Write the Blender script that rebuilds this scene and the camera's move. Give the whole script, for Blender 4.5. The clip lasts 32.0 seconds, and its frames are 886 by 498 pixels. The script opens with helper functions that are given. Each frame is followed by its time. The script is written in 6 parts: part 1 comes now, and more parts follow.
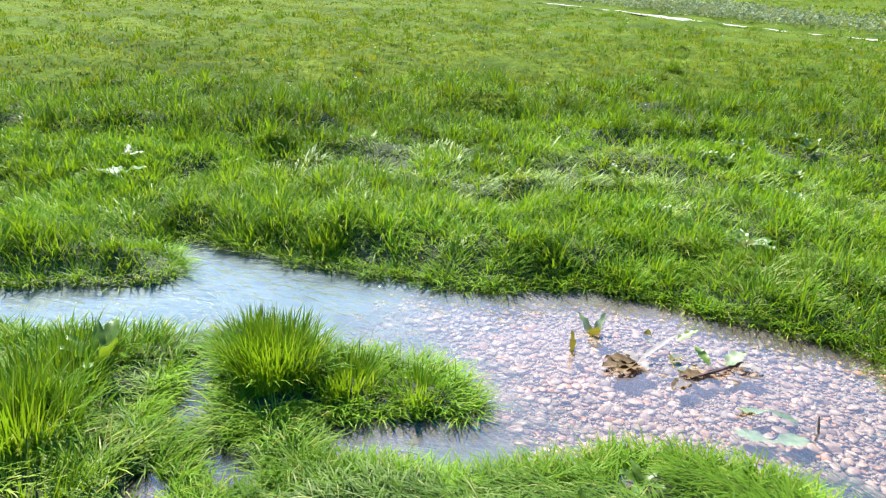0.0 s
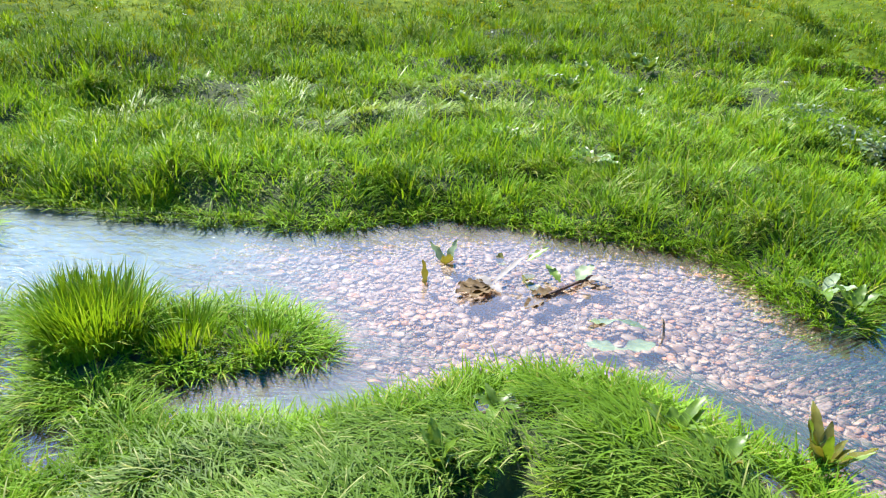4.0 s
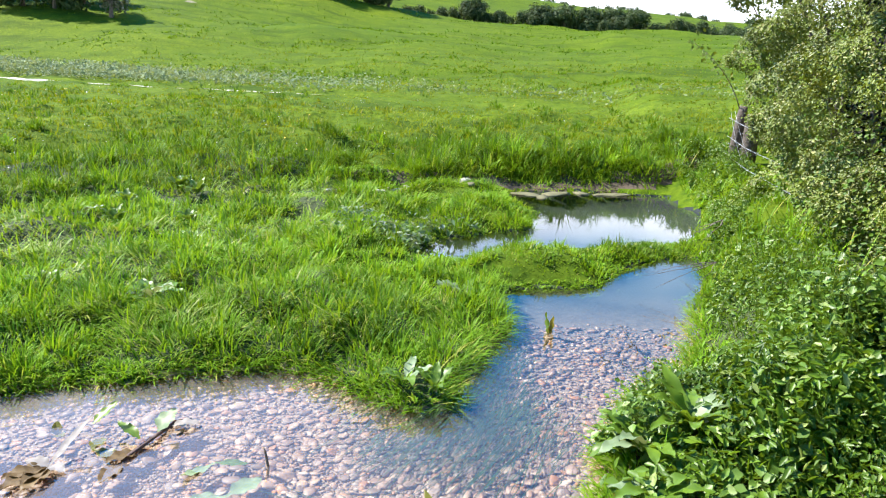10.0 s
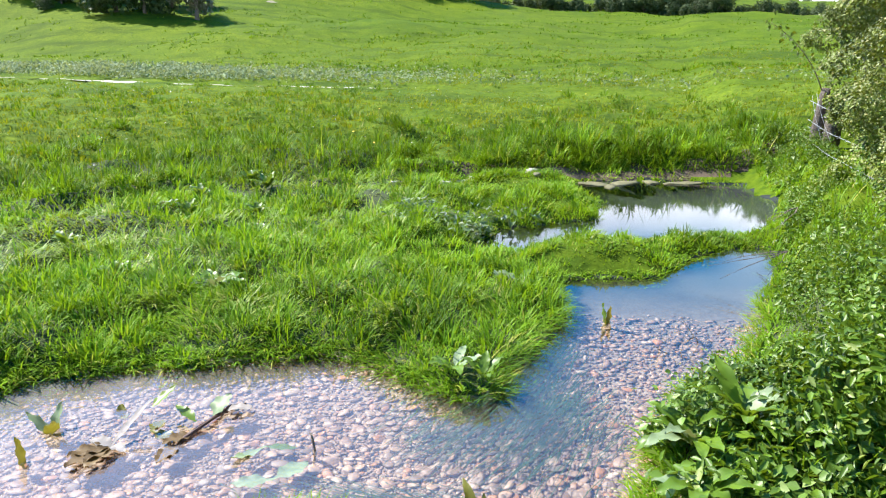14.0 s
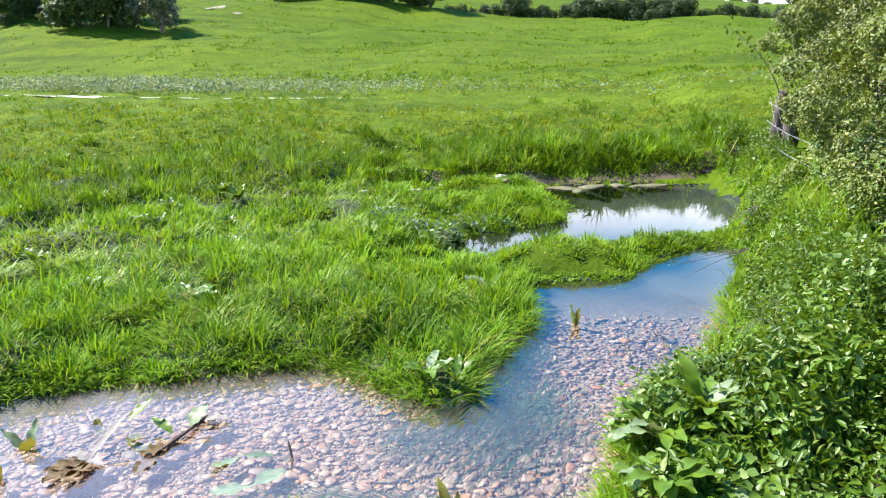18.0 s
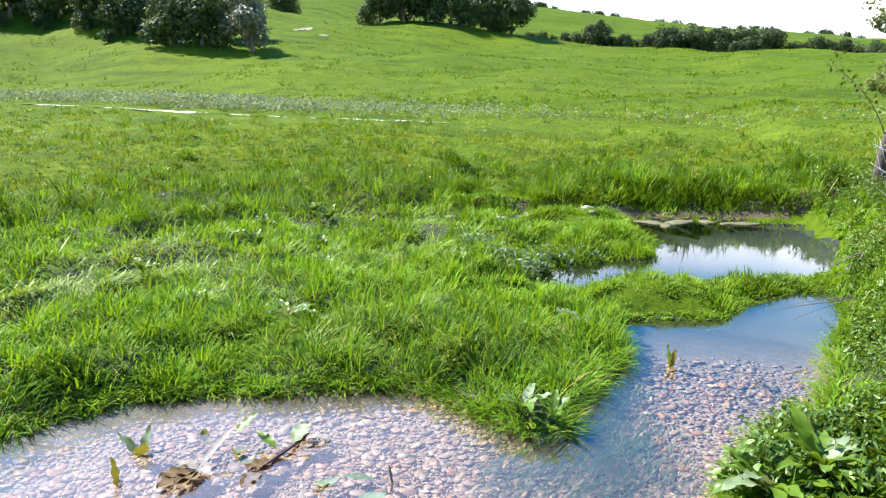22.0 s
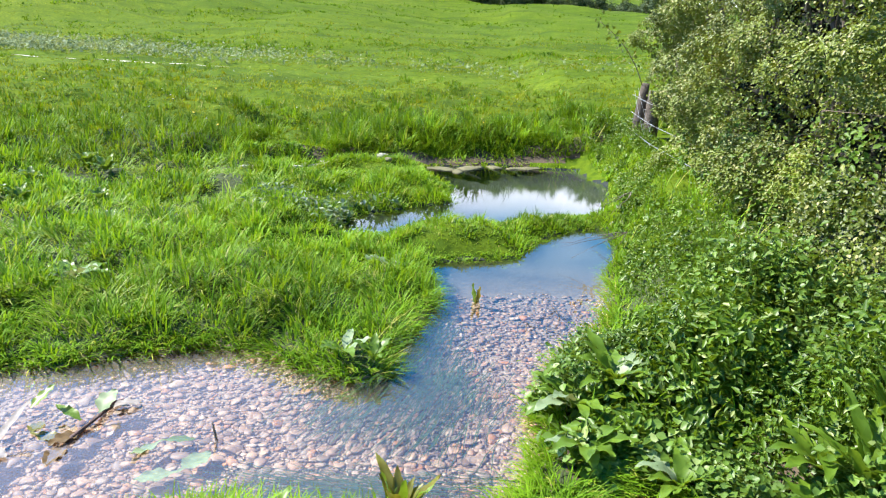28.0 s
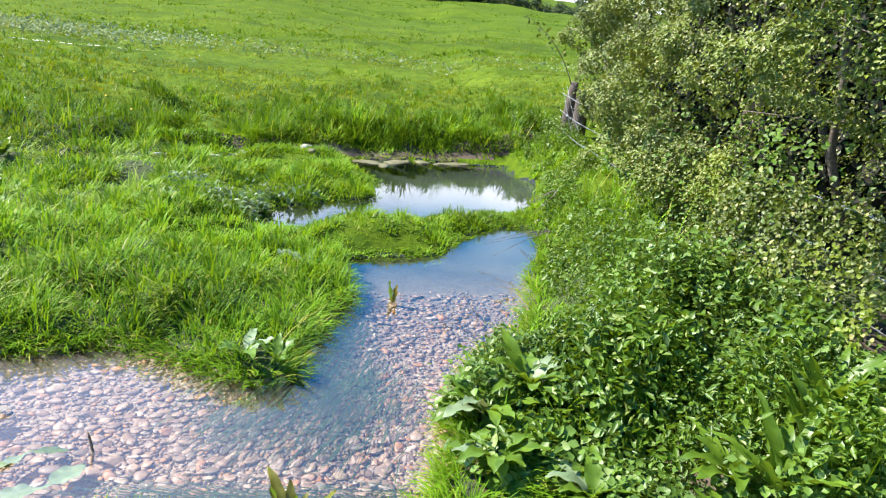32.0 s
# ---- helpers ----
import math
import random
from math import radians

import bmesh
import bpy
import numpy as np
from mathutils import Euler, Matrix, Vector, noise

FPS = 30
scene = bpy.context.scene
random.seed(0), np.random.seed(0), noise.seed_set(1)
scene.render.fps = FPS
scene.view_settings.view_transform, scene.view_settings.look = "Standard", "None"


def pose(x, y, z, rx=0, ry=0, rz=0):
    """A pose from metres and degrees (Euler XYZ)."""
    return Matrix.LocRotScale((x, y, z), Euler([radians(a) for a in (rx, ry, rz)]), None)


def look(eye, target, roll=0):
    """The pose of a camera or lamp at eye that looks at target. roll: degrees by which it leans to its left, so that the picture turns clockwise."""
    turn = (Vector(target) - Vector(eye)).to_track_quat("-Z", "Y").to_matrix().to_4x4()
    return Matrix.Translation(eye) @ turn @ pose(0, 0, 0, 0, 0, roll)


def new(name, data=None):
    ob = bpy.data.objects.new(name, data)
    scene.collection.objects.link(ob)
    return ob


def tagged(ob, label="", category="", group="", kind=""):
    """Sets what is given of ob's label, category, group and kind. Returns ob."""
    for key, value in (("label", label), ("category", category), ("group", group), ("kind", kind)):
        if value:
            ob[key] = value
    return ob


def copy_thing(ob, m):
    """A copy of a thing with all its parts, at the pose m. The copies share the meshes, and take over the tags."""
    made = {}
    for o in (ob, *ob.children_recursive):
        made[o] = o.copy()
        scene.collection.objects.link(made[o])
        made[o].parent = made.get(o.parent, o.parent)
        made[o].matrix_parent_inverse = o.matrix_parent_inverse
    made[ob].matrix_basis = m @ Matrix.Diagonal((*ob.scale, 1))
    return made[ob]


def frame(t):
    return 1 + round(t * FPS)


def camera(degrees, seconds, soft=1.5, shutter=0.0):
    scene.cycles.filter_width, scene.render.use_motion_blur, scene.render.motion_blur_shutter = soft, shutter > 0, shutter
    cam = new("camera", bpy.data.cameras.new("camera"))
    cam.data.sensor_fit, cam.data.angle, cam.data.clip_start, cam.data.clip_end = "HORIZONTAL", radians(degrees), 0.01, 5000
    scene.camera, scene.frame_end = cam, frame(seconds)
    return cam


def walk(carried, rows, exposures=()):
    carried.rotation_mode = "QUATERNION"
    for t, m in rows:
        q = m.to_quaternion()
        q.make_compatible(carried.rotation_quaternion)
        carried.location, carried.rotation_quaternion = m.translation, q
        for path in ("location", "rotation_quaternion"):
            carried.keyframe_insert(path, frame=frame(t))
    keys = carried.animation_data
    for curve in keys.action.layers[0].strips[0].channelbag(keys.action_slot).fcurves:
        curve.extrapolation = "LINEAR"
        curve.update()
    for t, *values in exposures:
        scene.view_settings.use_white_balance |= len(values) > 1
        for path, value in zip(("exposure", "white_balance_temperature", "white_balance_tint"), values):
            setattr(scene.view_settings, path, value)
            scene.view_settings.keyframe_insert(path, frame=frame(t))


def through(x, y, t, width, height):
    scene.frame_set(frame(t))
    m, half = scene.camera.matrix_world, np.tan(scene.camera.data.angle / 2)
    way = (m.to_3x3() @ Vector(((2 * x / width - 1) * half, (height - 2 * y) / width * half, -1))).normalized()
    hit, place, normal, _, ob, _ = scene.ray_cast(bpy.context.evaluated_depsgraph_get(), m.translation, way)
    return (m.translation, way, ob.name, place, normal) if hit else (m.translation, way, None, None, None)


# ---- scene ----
cam = camera(62.0, 32.0, 1.2)
PATH = [
    (0, (0.006, -0.336, 1.690), (-2.783, 2.171, 0.300), 1.86),
    (0.5, (0.041, -0.322, 1.688), (-2.718, 2.192, 0.252), 1.29),
    (1, (0.090, -0.285, 1.685), (-2.611, 2.299, 0.262), 0.57),
    (1.5, (0.122, -0.268, 1.686), (-2.523, 2.400, 0.313), 0.19),
    (2, (0.144, -0.251, 1.663), (-2.409, 2.454, 0.192), 0.72),
    (2.5, (0.133, -0.248, 1.664), (-2.349, 2.470, 0.098), 1.02),
    (4.5, (-0.025, -0.051, 1.520), (-1.858, 3.062, -0.196), 1.73),
    (5, (-0.025, 0.049, 1.480), (-1.159, 3.490, -0.215), 3.38),
    (5.5, (-0.038, 0.086, 1.483), (-0.455, 3.741, -0.088), 3.86),
    (6, (-0.055, 0.111, 1.482), (-0.002, 3.825, -0.002), 2.68),
    (6.5, (-0.076, 0.105, 1.495), (0.172, 3.837, 0.079), 2.49),
    (7, (-0.057, 0.116, 1.505), (0.335, 3.866, 0.169), 2.67),
    (7.5, (-0.031, 0.113, 1.502), (0.211, 3.910, 0.267), 2.07),
    (8, (-0.039, 0.091, 1.504), (0.163, 3.926, 0.388), 2.01),
    (8.5, (-0.033, 0.094, 1.501), (0.116, 3.955, 0.468), 1.12),
    (9, (-0.053, 0.065, 1.508), (-0.054, 3.929, 0.474), 0.89),
    (9.5, (-0.083, 0.074, 1.516), (-0.205, 3.934, 0.474), 1.43),
    (10, (-0.074, 0.067, 1.518), (-0.301, 3.932, 0.510), 1.26),
    (10.5, (-0.041, 0.065, 1.509), (-0.256, 3.925, 0.482), 0.89),
    (11, (-0.052, 0.079, 1.511), (-0.225, 3.939, 0.477), 0.96),
    (11.5, (-0.054, 0.075, 1.520), (-0.302, 3.934, 0.497), 0.62),
    (12, (-0.035, 0.060, 1.516), (-0.363, 3.926, 0.545), -0.15),
    (12.5, (-0.038, 0.060, 1.518), (-0.346, 3.928, 0.551), -0.94),
    (13, (0.004, 0.058, 1.509), (-0.521, 3.909, 0.562), -0.12),
    (13.5, (0.062, 0.060, 1.503), (-0.761, 3.850, 0.524), 0.15),
    (14, (0.058, 0.088, 1.501), (-0.585, 3.895, 0.452), -0.62),
    (14.5, (0.033, 0.089, 1.500), (-0.390, 3.933, 0.478), -1.22),
    (15, (0.042, 0.081, 1.504), (-0.363, 3.930, 0.491), -0.86),
    (15.5, (0.044, 0.087, 1.499), (-0.463, 3.918, 0.467), -0.23),
    (17.5, (0.093, 0.008, 1.518), (-0.440, 3.844, 0.516), -1.83),
    (18, (0.089, 0.014, 1.516), (-0.415, 3.851, 0.504), -1.65),
    (18.5, (0.109, 0.014, 1.508), (-0.336, 3.853, 0.479), -1.10),
    (19, (0.118, 0.017, 1.517), (-0.279, 3.852, 0.453), -1.49),
    (19.5, (0.049, 0.020, 1.525), (-0.229, 3.875, 0.492), -1.79),
    (20, (0.007, -0.001, 1.527), (-0.082, 3.869, 0.520), -2.01),
    (20.5, (0.001, -0.012, 1.530), (0.049, 3.855, 0.508), -1.49),
    (21, (-0.003, 0.010, 1.537), (0.047, 3.874, 0.505), -0.13),
    (21.5, (-0.006, 0.010, 1.546), (-0.114, 3.885, 0.557), 0.34),
    (22, (-0.072, -0.034, 1.562), (-0.941, 3.769, 0.677), 0.01),
    (22.5, (-0.094, -0.039, 1.568), (-1.407, 3.648, 0.741), -1.08),
    (23, (-0.092, -0.059, 1.570), (-1.653, 3.529, 0.738), 0.91),
    (23.5, (0.024, -0.032, 1.550), (-1.789, 3.435, 0.719), 2.24),
    (24, (0.056, -0.013, 1.525), (-1.846, 3.394, 0.645), 1.40),
    (24.5, (0.050, -0.011, 1.498), (-1.831, 3.374, 0.496), 1.68),
    (25, (0.092, 0.016, 1.518), (-1.672, 3.431, 0.410), 1.52),
    (25.5, (0.030, 0.003, 1.523), (-1.146, 3.667, 0.433), 4.18),
    (26, (-0.093, -0.079, 1.550), (-1.029, 3.632, 0.386), 1.03),
    (26.5, (-0.131, -0.069, 1.594), (-0.463, 3.736, 0.407), 0.71),
    (28.5, (-0.213, -0.045, 1.537), (0.170, 3.792, 0.474), 2.21),
    (29, (-0.181, -0.001, 1.529), (0.350, 3.841, 0.548), 2.39),
    (29.5, (-0.109, 0.068, 1.515), (0.408, 3.903, 0.498), 3.03),
    (30, (-0.052, 0.106, 1.500), (0.359, 3.948, 0.467), 3.27),
    (30.5, (-0.048, 0.128, 1.508), (0.462, 3.950, 0.448), 2.08),
    (31, (-0.083, 0.130, 1.516), (0.560, 3.933, 0.457), 1.47),
    (31.5, (-0.079, 0.110, 1.508), (0.684, 3.887, 0.436), 2.53),
    (32, (-0.088, 0.106, 1.507), (0.549, 3.890, 0.377), 4.65),
]
EXPOSURE = 1.50
walk(cam, [(t, look(eye, target, roll)) for t, eye, target, roll in PATH], [(0.0, EXPOSURE), (32.0, EXPOSURE)])

# ---- light ----
SUN_AZ, SUN_EL = -66.0, 50.0  # degrees from +y towards +x, and above the horizon
world = bpy.data.worlds.new("sky")
scene.world = world
world.use_nodes = True
wn, wl = world.node_tree.nodes, world.node_tree.links
wn.clear()
w_out = wn.new("ShaderNodeOutputWorld")
w_bg = wn.new("ShaderNodeBackground")
w_sky = wn.new("ShaderNodeTexSky")
w_sky.sky_type = "NISHITA"
w_sky.sun_disc = False
w_sky.sun_elevation = radians(SUN_EL)
w_sky.sun_rotation = radians(SUN_AZ)
w_sky.air_density, w_sky.dust_density, w_sky.ozone_density = 1.1, 0.25, 2.0
w_co = wn.new("ShaderNodeTexCoord")
w_map = wn.new("ShaderNodeMapping")
w_map.inputs["Scale"].default_value = (1.0, 1.0, 2.6)
w_noise = wn.new("ShaderNodeTexNoise")
w_noise.inputs["Scale"].default_value = 2.3
w_noise.inputs["Detail"].default_value = 2.5
w_noise.inputs["Roughness"].default_value = 0.55
w_ramp = wn.new("ShaderNodeValToRGB")
w_ramp.color_ramp.elements[0].position = 0.60
w_ramp.color_ramp.elements[1].position = 0.80
w_mix = wn.new("ShaderNodeMixRGB")
w_mix.inputs["Color2"].default_value = (9.2, 9.7, 10.8, 1)
wl.new(w_co.outputs["Generated"], w_map.inputs["Vector"])
wl.new(w_map.outputs["Vector"], w_noise.inputs["Vector"])
wl.new(w_noise.outputs["Fac"], w_ramp.inputs["Fac"])
w_sep = wn.new("ShaderNodeSeparateXYZ")
w_low = wn.new("ShaderNodeMapRange")
w_low.inputs["From Min"].default_value, w_low.inputs["From Max"].default_value = 0.25, 0.20
w_low.inputs["To Min"].default_value, w_low.inputs["To Max"].default_value = 0.0, 0.95
w_add = wn.new("ShaderNodeMath")
w_add.operation = "ADD"
w_add.use_clamp = True
wl.new(w_co.outputs["Generated"], w_sep.inputs["Vector"])
w_edge = wn.new("ShaderNodeMath")
w_edge.operation = "MULTIPLY_ADD"
w_edge.inputs[1].default_value = -0.12
wl.new(w_noise.outputs["Fac"], w_edge.inputs[0])
w_off = wn.new("ShaderNodeMath")
w_off.operation = "ADD"
w_off.inputs[1].default_value = 0.06
wl.new(w_sep.outputs["Z"], w_off.inputs[0])
wl.new(w_off.outputs[0], w_edge.inputs[2])
wl.new(w_edge.outputs[0], w_low.inputs["Value"])
wl.new(w_low.outputs["Result"], w_add.inputs[0])
wl.new(w_ramp.outputs["Color"], w_add.inputs[1])
wl.new(w_add.outputs[0], w_mix.inputs["Fac"])
w_hue = wn.new("ShaderNodeHueSaturation")
w_hue.inputs["Saturation"].default_value = 1.7
wl.new(w_sky.outputs["Color"], w_hue.inputs["Color"])
wl.new(w_hue.outputs["Color"], w_mix.inputs["Color1"])
wl.new(w_mix.outputs["Color"], w_bg.inputs["Color"])
w_bg.inputs["Strength"].default_value = 0.115
wl.new(w_bg.outputs["Background"], w_out.inputs["Surface"])
sun = new("sun", bpy.data.lights.new("sun", "SUN"))
sun.data.energy = 5.0
sun.data.angle = radians(0.55)
sun.data.color = (1.0, 0.955, 0.88)
_sa, _se = radians(SUN_AZ), radians(SUN_EL)
sun.matrix_world = look((0, 0, 30), Vector((0, 0, 30)) - Vector((math.sin(_sa) * math.cos(_se), math.cos(_sa) * math.cos(_se), math.sin(_se))))

# ---- materials ----


def nodes_of(name):
    m = bpy.data.materials.new(name)
    m.use_nodes = True
    t = m.node_tree
    return m, t.nodes, t.links, t.nodes["Principled BSDF"]


def colour_mix(n, l, fac, a, b):
    mix = n.new("ShaderNodeMixRGB")
    for k, v in (("Color1", a), ("Color2", b)):
        if isinstance(v, tuple):
            mix.inputs[k].default_value = (*v, 1)
        else:
            l.new(v, mix.inputs[k])
    if isinstance(fac, float):
        mix.inputs["Fac"].default_value = fac
    else:
        l.new(fac, mix.inputs["Fac"])
    return mix.outputs["Color"]


def noise_fac(n, l, scale, lo, hi, detail=4.0, coords="Object"):
    co = n.new("ShaderNodeTexCoord")
    tex = n.new("ShaderNodeTexNoise")
    tex.inputs["Scale"].default_value = scale
    tex.inputs["Detail"].default_value = detail
    l.new(co.outputs[coords], tex.inputs["Vector"])
    mr = n.new("ShaderNodeMapRange")
    mr.inputs["From Min"].default_value = lo
    mr.inputs["From Max"].default_value = hi
    l.new(tex.outputs["Fac"], mr.inputs["Value"])
    return mr.outputs["Result"]


def bump_from(n, l, bsdf, height, strength, distance):
    b = n.new("ShaderNodeBump")
    b.inputs["Strength"].default_value = strength
    b.inputs["Distance"].default_value = distance
    l.new(height, b.inputs["Height"])
    l.new(b.outputs["Normal"], bsdf.inputs["Normal"])


def leaf_material(name, dark, light, odd, rough=0.42, through=0.35, patch=1.2, odd_share=0.08, spec=0.5):
    """Leaves and blades: each one its own shade, in drifts, with light passing through."""
    dark, light, odd = (tuple(0.6 * v for v in c) for c in (dark, light, odd))
    m, n, l, bsdf = nodes_of(name)
    geo = n.new("ShaderNodeNewGeometry")
    rnd = geo.outputs["Random Per Island"]
    c = colour_mix(n, l, rnd, dark, light)
    drift = noise_fac(n, l, patch, 0.35, 0.65)
    c2 = colour_mix(n, l, drift, tuple(v * 0.8 for v in dark), tuple(v * 1.12 for v in light))
    c = colour_mix(n, l, 0.5, c, c2)
    co = n.new("ShaderNodeTexCoord")
    cell = n.new("ShaderNodeTexVoronoi")
    cell.inputs["Scale"].default_value = 2.6 * patch
    l.new(co.outputs["Object"], cell.inputs["Vector"])
    tone = n.new("ShaderNodeSeparateColor")
    l.new(cell.outputs["Color"], tone.inputs["Color"])
    c3 = colour_mix(n, l, tone.outputs[0], tuple(v * 0.75 for v in dark), tuple(v * 1.1 for v in light))
    c = colour_mix(n, l, 0.38, c, c3)
    pick = n.new("ShaderNodeMath")
    pick.operation = "GREATER_THAN"
    l.new(rnd, pick.inputs[0])
    pick.inputs[1].default_value = 1.0 - odd_share
    c = colour_mix(n, l, pick.outputs[0], c, odd)
    l.new(c, bsdf.inputs["Base Color"])
    bsdf.inputs["Roughness"].default_value = rough
    bsdf.inputs["Specular IOR Level"].default_value = spec
    tr = n.new("ShaderNodeBsdfTranslucent")
    tint = colour_mix(n, l, 0.55, c, (light[0] * 1.7, light[1] * 1.35, light[2] * 0.4))
    l.new(tint, tr.inputs["Color"])
    mix = n.new("ShaderNodeMixShader")
    mix.inputs["Fac"].default_value = through
    l.new(bsdf.outputs["BSDF"], mix.inputs[1])
    l.new(tr.outputs["BSDF"], mix.inputs[2])
    l.new(mix.outputs["Shader"], n["Material Output"].inputs["Surface"])
    return m


def plain_material(name, a, b, scale, rough=0.8, bump=0.0, bump_scale=None, metal=0.0, dist=0.01):
    m, n, l, bsdf = nodes_of(name)
    f = noise_fac(n, l, scale, 0.32, 0.68, 6.0)
    f2 = noise_fac(n, l, scale * 7.3, 0.35, 0.65, 5.0)
    c = colour_mix(n, l, f, a, b)
    c = colour_mix(n, l, f2, c, tuple(0.72 * (p + q) / 2 for p, q in zip(a, b)))
    l.new(c, bsdf.inputs["Base Color"])
    bsdf.inputs["Roughness"].default_value = rough
    bsdf.inputs["Metallic"].default_value = metal
    if bump:
        bump_from(n, l, bsdf, noise_fac(n, l, bump_scale or scale * 4, 0.2, 0.8, 8.0), bump, dist)
    return m


GRASS_LUSH = leaf_material("grass_lush", (0.055, 0.165, 0.006), (0.36, 0.64, 0.03), (0.54, 0.54, 0.10), 0.5, 0.32, 1.3, 0.06, 0.10)
GRASS_LAID = leaf_material("grass_laid", (0.09, 0.21, 0.010), (0.42, 0.60, 0.055), (0.58, 0.60, 0.18), 0.45, 0.28, 1.1, 0.08, 0.14)
GRASS_MAT = leaf_material("grass_mat", (0.05, 0.14, 0.010), (0.28, 0.46, 0.05), (0.46, 0.50, 0.15), 0.48, 0.28, 2.2, 0.08, 0.10)
GRASS_FIELD = leaf_material("grass_field", (0.14, 0.225, 0.008), (0.33, 0.42, 0.022), (0.42, 0.42, 0.12), 0.6, 0.32, 0.5, 0.07, 0.12)
GRASS_DARK = leaf_material("grass_tussock", (0.045, 0.125, 0.005), (0.22, 0.41, 0.016), (0.34, 0.40, 0.06), 0.55, 0.32, 1.5, 0.05, 0.10)
HAWTHORN = leaf_material("hawthorn_leaf", (0.05, 0.085, 0.008), (0.31, 0.40, 0.04), (0.48, 0.46, 0.16), 0.45, 0.18, 1.6, 0.07, 0.32)
HERB = leaf_material("herb_leaf", (0.04, 0.105, 0.012), (0.26, 0.43, 0.065), (0.36, 0.48, 0.15), 0.42, 0.22, 2.0, 0.07, 0.28)
BRAMBLE = leaf_material("bramble_leaf", (0.035, 0.095, 0.006), (0.18, 0.33, 0.02), (0.36, 0.42, 0.10), 0.5, 0.18, 1.8, 0.06, 0.25)
HERB_BRIGHT = leaf_material("tall_herb_leaf", (0.045, 0.12, 0.009), (0.23, 0.40, 0.03), (0.37, 0.47, 0.12), 0.42, 0.30, 2.0, 0.08, 0.35)
PALE_LEAF = leaf_material("pale_leaf", (0.22, 0.34, 0.14), (0.42, 0.52, 0.30), (0.62, 0.66, 0.55), 0.5, 0.2, 9.0, 0.12, 0.3)
DOCK_LEAF = leaf_material("dock_leaf", (0.085, 0.20, 0.015), (0.27, 0.44, 0.04), (0.40, 0.48, 0.16), 0.4, 0.34, 7.0, 0.12, 0.4)
DOCK_OLD = leaf_material("dock_old_leaf", (0.16, 0.15, 0.02), (0.30, 0.30, 0.04), (0.26, 0.10, 0.03), 0.4, 0.3, 14.0, 0.2)
DEAD_LEAF = leaf_material("dead_leaf", (0.10, 0.055, 0.015), (0.26, 0.16, 0.05), (0.40, 0.30, 0.16), 0.55, 0.15, 20.0, 0.2, 0.3)
DRIED_LEAF = leaf_material("dried_leaf", (0.32, 0.29, 0.26), (0.52, 0.47, 0.44), (0.58, 0.54, 0.52), 0.6, 0.15, 14.0, 0.2, 0.2)
WATER_WEED = leaf_material("water_weed", (0.025, 0.07, 0.02), (0.07, 0.15, 0.04), (0.14, 0.24, 0.07), 0.5, 0.2, 2.0, 0.05)
CRESS = leaf_material("cress", (0.17, 0.26, 0.09), (0.42, 0.52, 0.27), (0.44, 0.52, 0.32), 0.6, 0.25, 0.35, 0.12, 0.10)
MINT = leaf_material("mint_leaf", (0.14, 0.25, 0.09), (0.30, 0.44, 0.20), (0.50, 0.56, 0.40), 0.45, 0.25, 2.0, 0.12, 0.3)
TREE_LEAF = leaf_material("tree_leaf", (0.05, 0.09, 0.03), (0.12, 0.18, 0.06), (0.16, 0.22, 0.09), 0.6, 0.22, 0.2, 0.06, 0.2)
WILLOW_LEAF = leaf_material("willow_leaf", (0.13, 0.16, 0.09), (0.24, 0.27, 0.17), (0.32, 0.34, 0.24), 0.5, 0.2, 0.3, 0.08)
# near-black, so that gaps in the hedge read as deep shade
HEDGE_SHADE = plain_material("hedge_inner_shade", (0.012, 0.014, 0.007), (0.035, 0.034, 0.018), 7.0, 0.9)
BARK = plain_material("bark", (0.09, 0.07, 0.055), (0.20, 0.165, 0.13), 9.0, 0.9, 0.6, 40.0)
TWIG = plain_material("twig", (0.13, 0.09, 0.06), (0.28, 0.22, 0.16), 14.0, 0.85)
OLD_WOOD = plain_material("old_wood", (0.06, 0.045, 0.035), (0.16, 0.13, 0.105), 11.0, 0.9, 0.7, 60.0)
RED_WOOD = plain_material("red_brown_wood", (0.035, 0.015, 0.011), (0.10, 0.045, 0.032), 9.0, 0.7, 0.6, 50.0)
ZINC = plain_material("zinc_wire", (0.36, 0.37, 0.38), (0.52, 0.53, 0.54), 30.0, 0.42, metal=0.6)
STONE_EARTH = plain_material("bank_earth", (0.045, 0.03, 0.018), (0.11, 0.08, 0.05), 5.0, 0.95, 0.8, 24.0)
# wet earth colour, darkened to paint in the shade between tufts
SHADED_EARTH = plain_material("shaded_earth", (0.022, 0.034, 0.006), (0.055, 0.078, 0.014), 6.0, 0.95, 0.6, 30.0)
SLAB = plain_material("shore_slab", (0.09, 0.085, 0.035), (0.21, 0.19, 0.09), 4.0, 0.8, 0.5, 30.0)
SCAR = plain_material("bare_slope", (0.17, 0.15, 0.08), (0.30, 0.27, 0.18), 0.8, 0.9, 0.4, 6.0)
CHALK = plain_material("chalk", (0.34, 0.32, 0.24), (0.52, 0.49, 0.40), 0.8, 0.9, 0.4, 6.0)


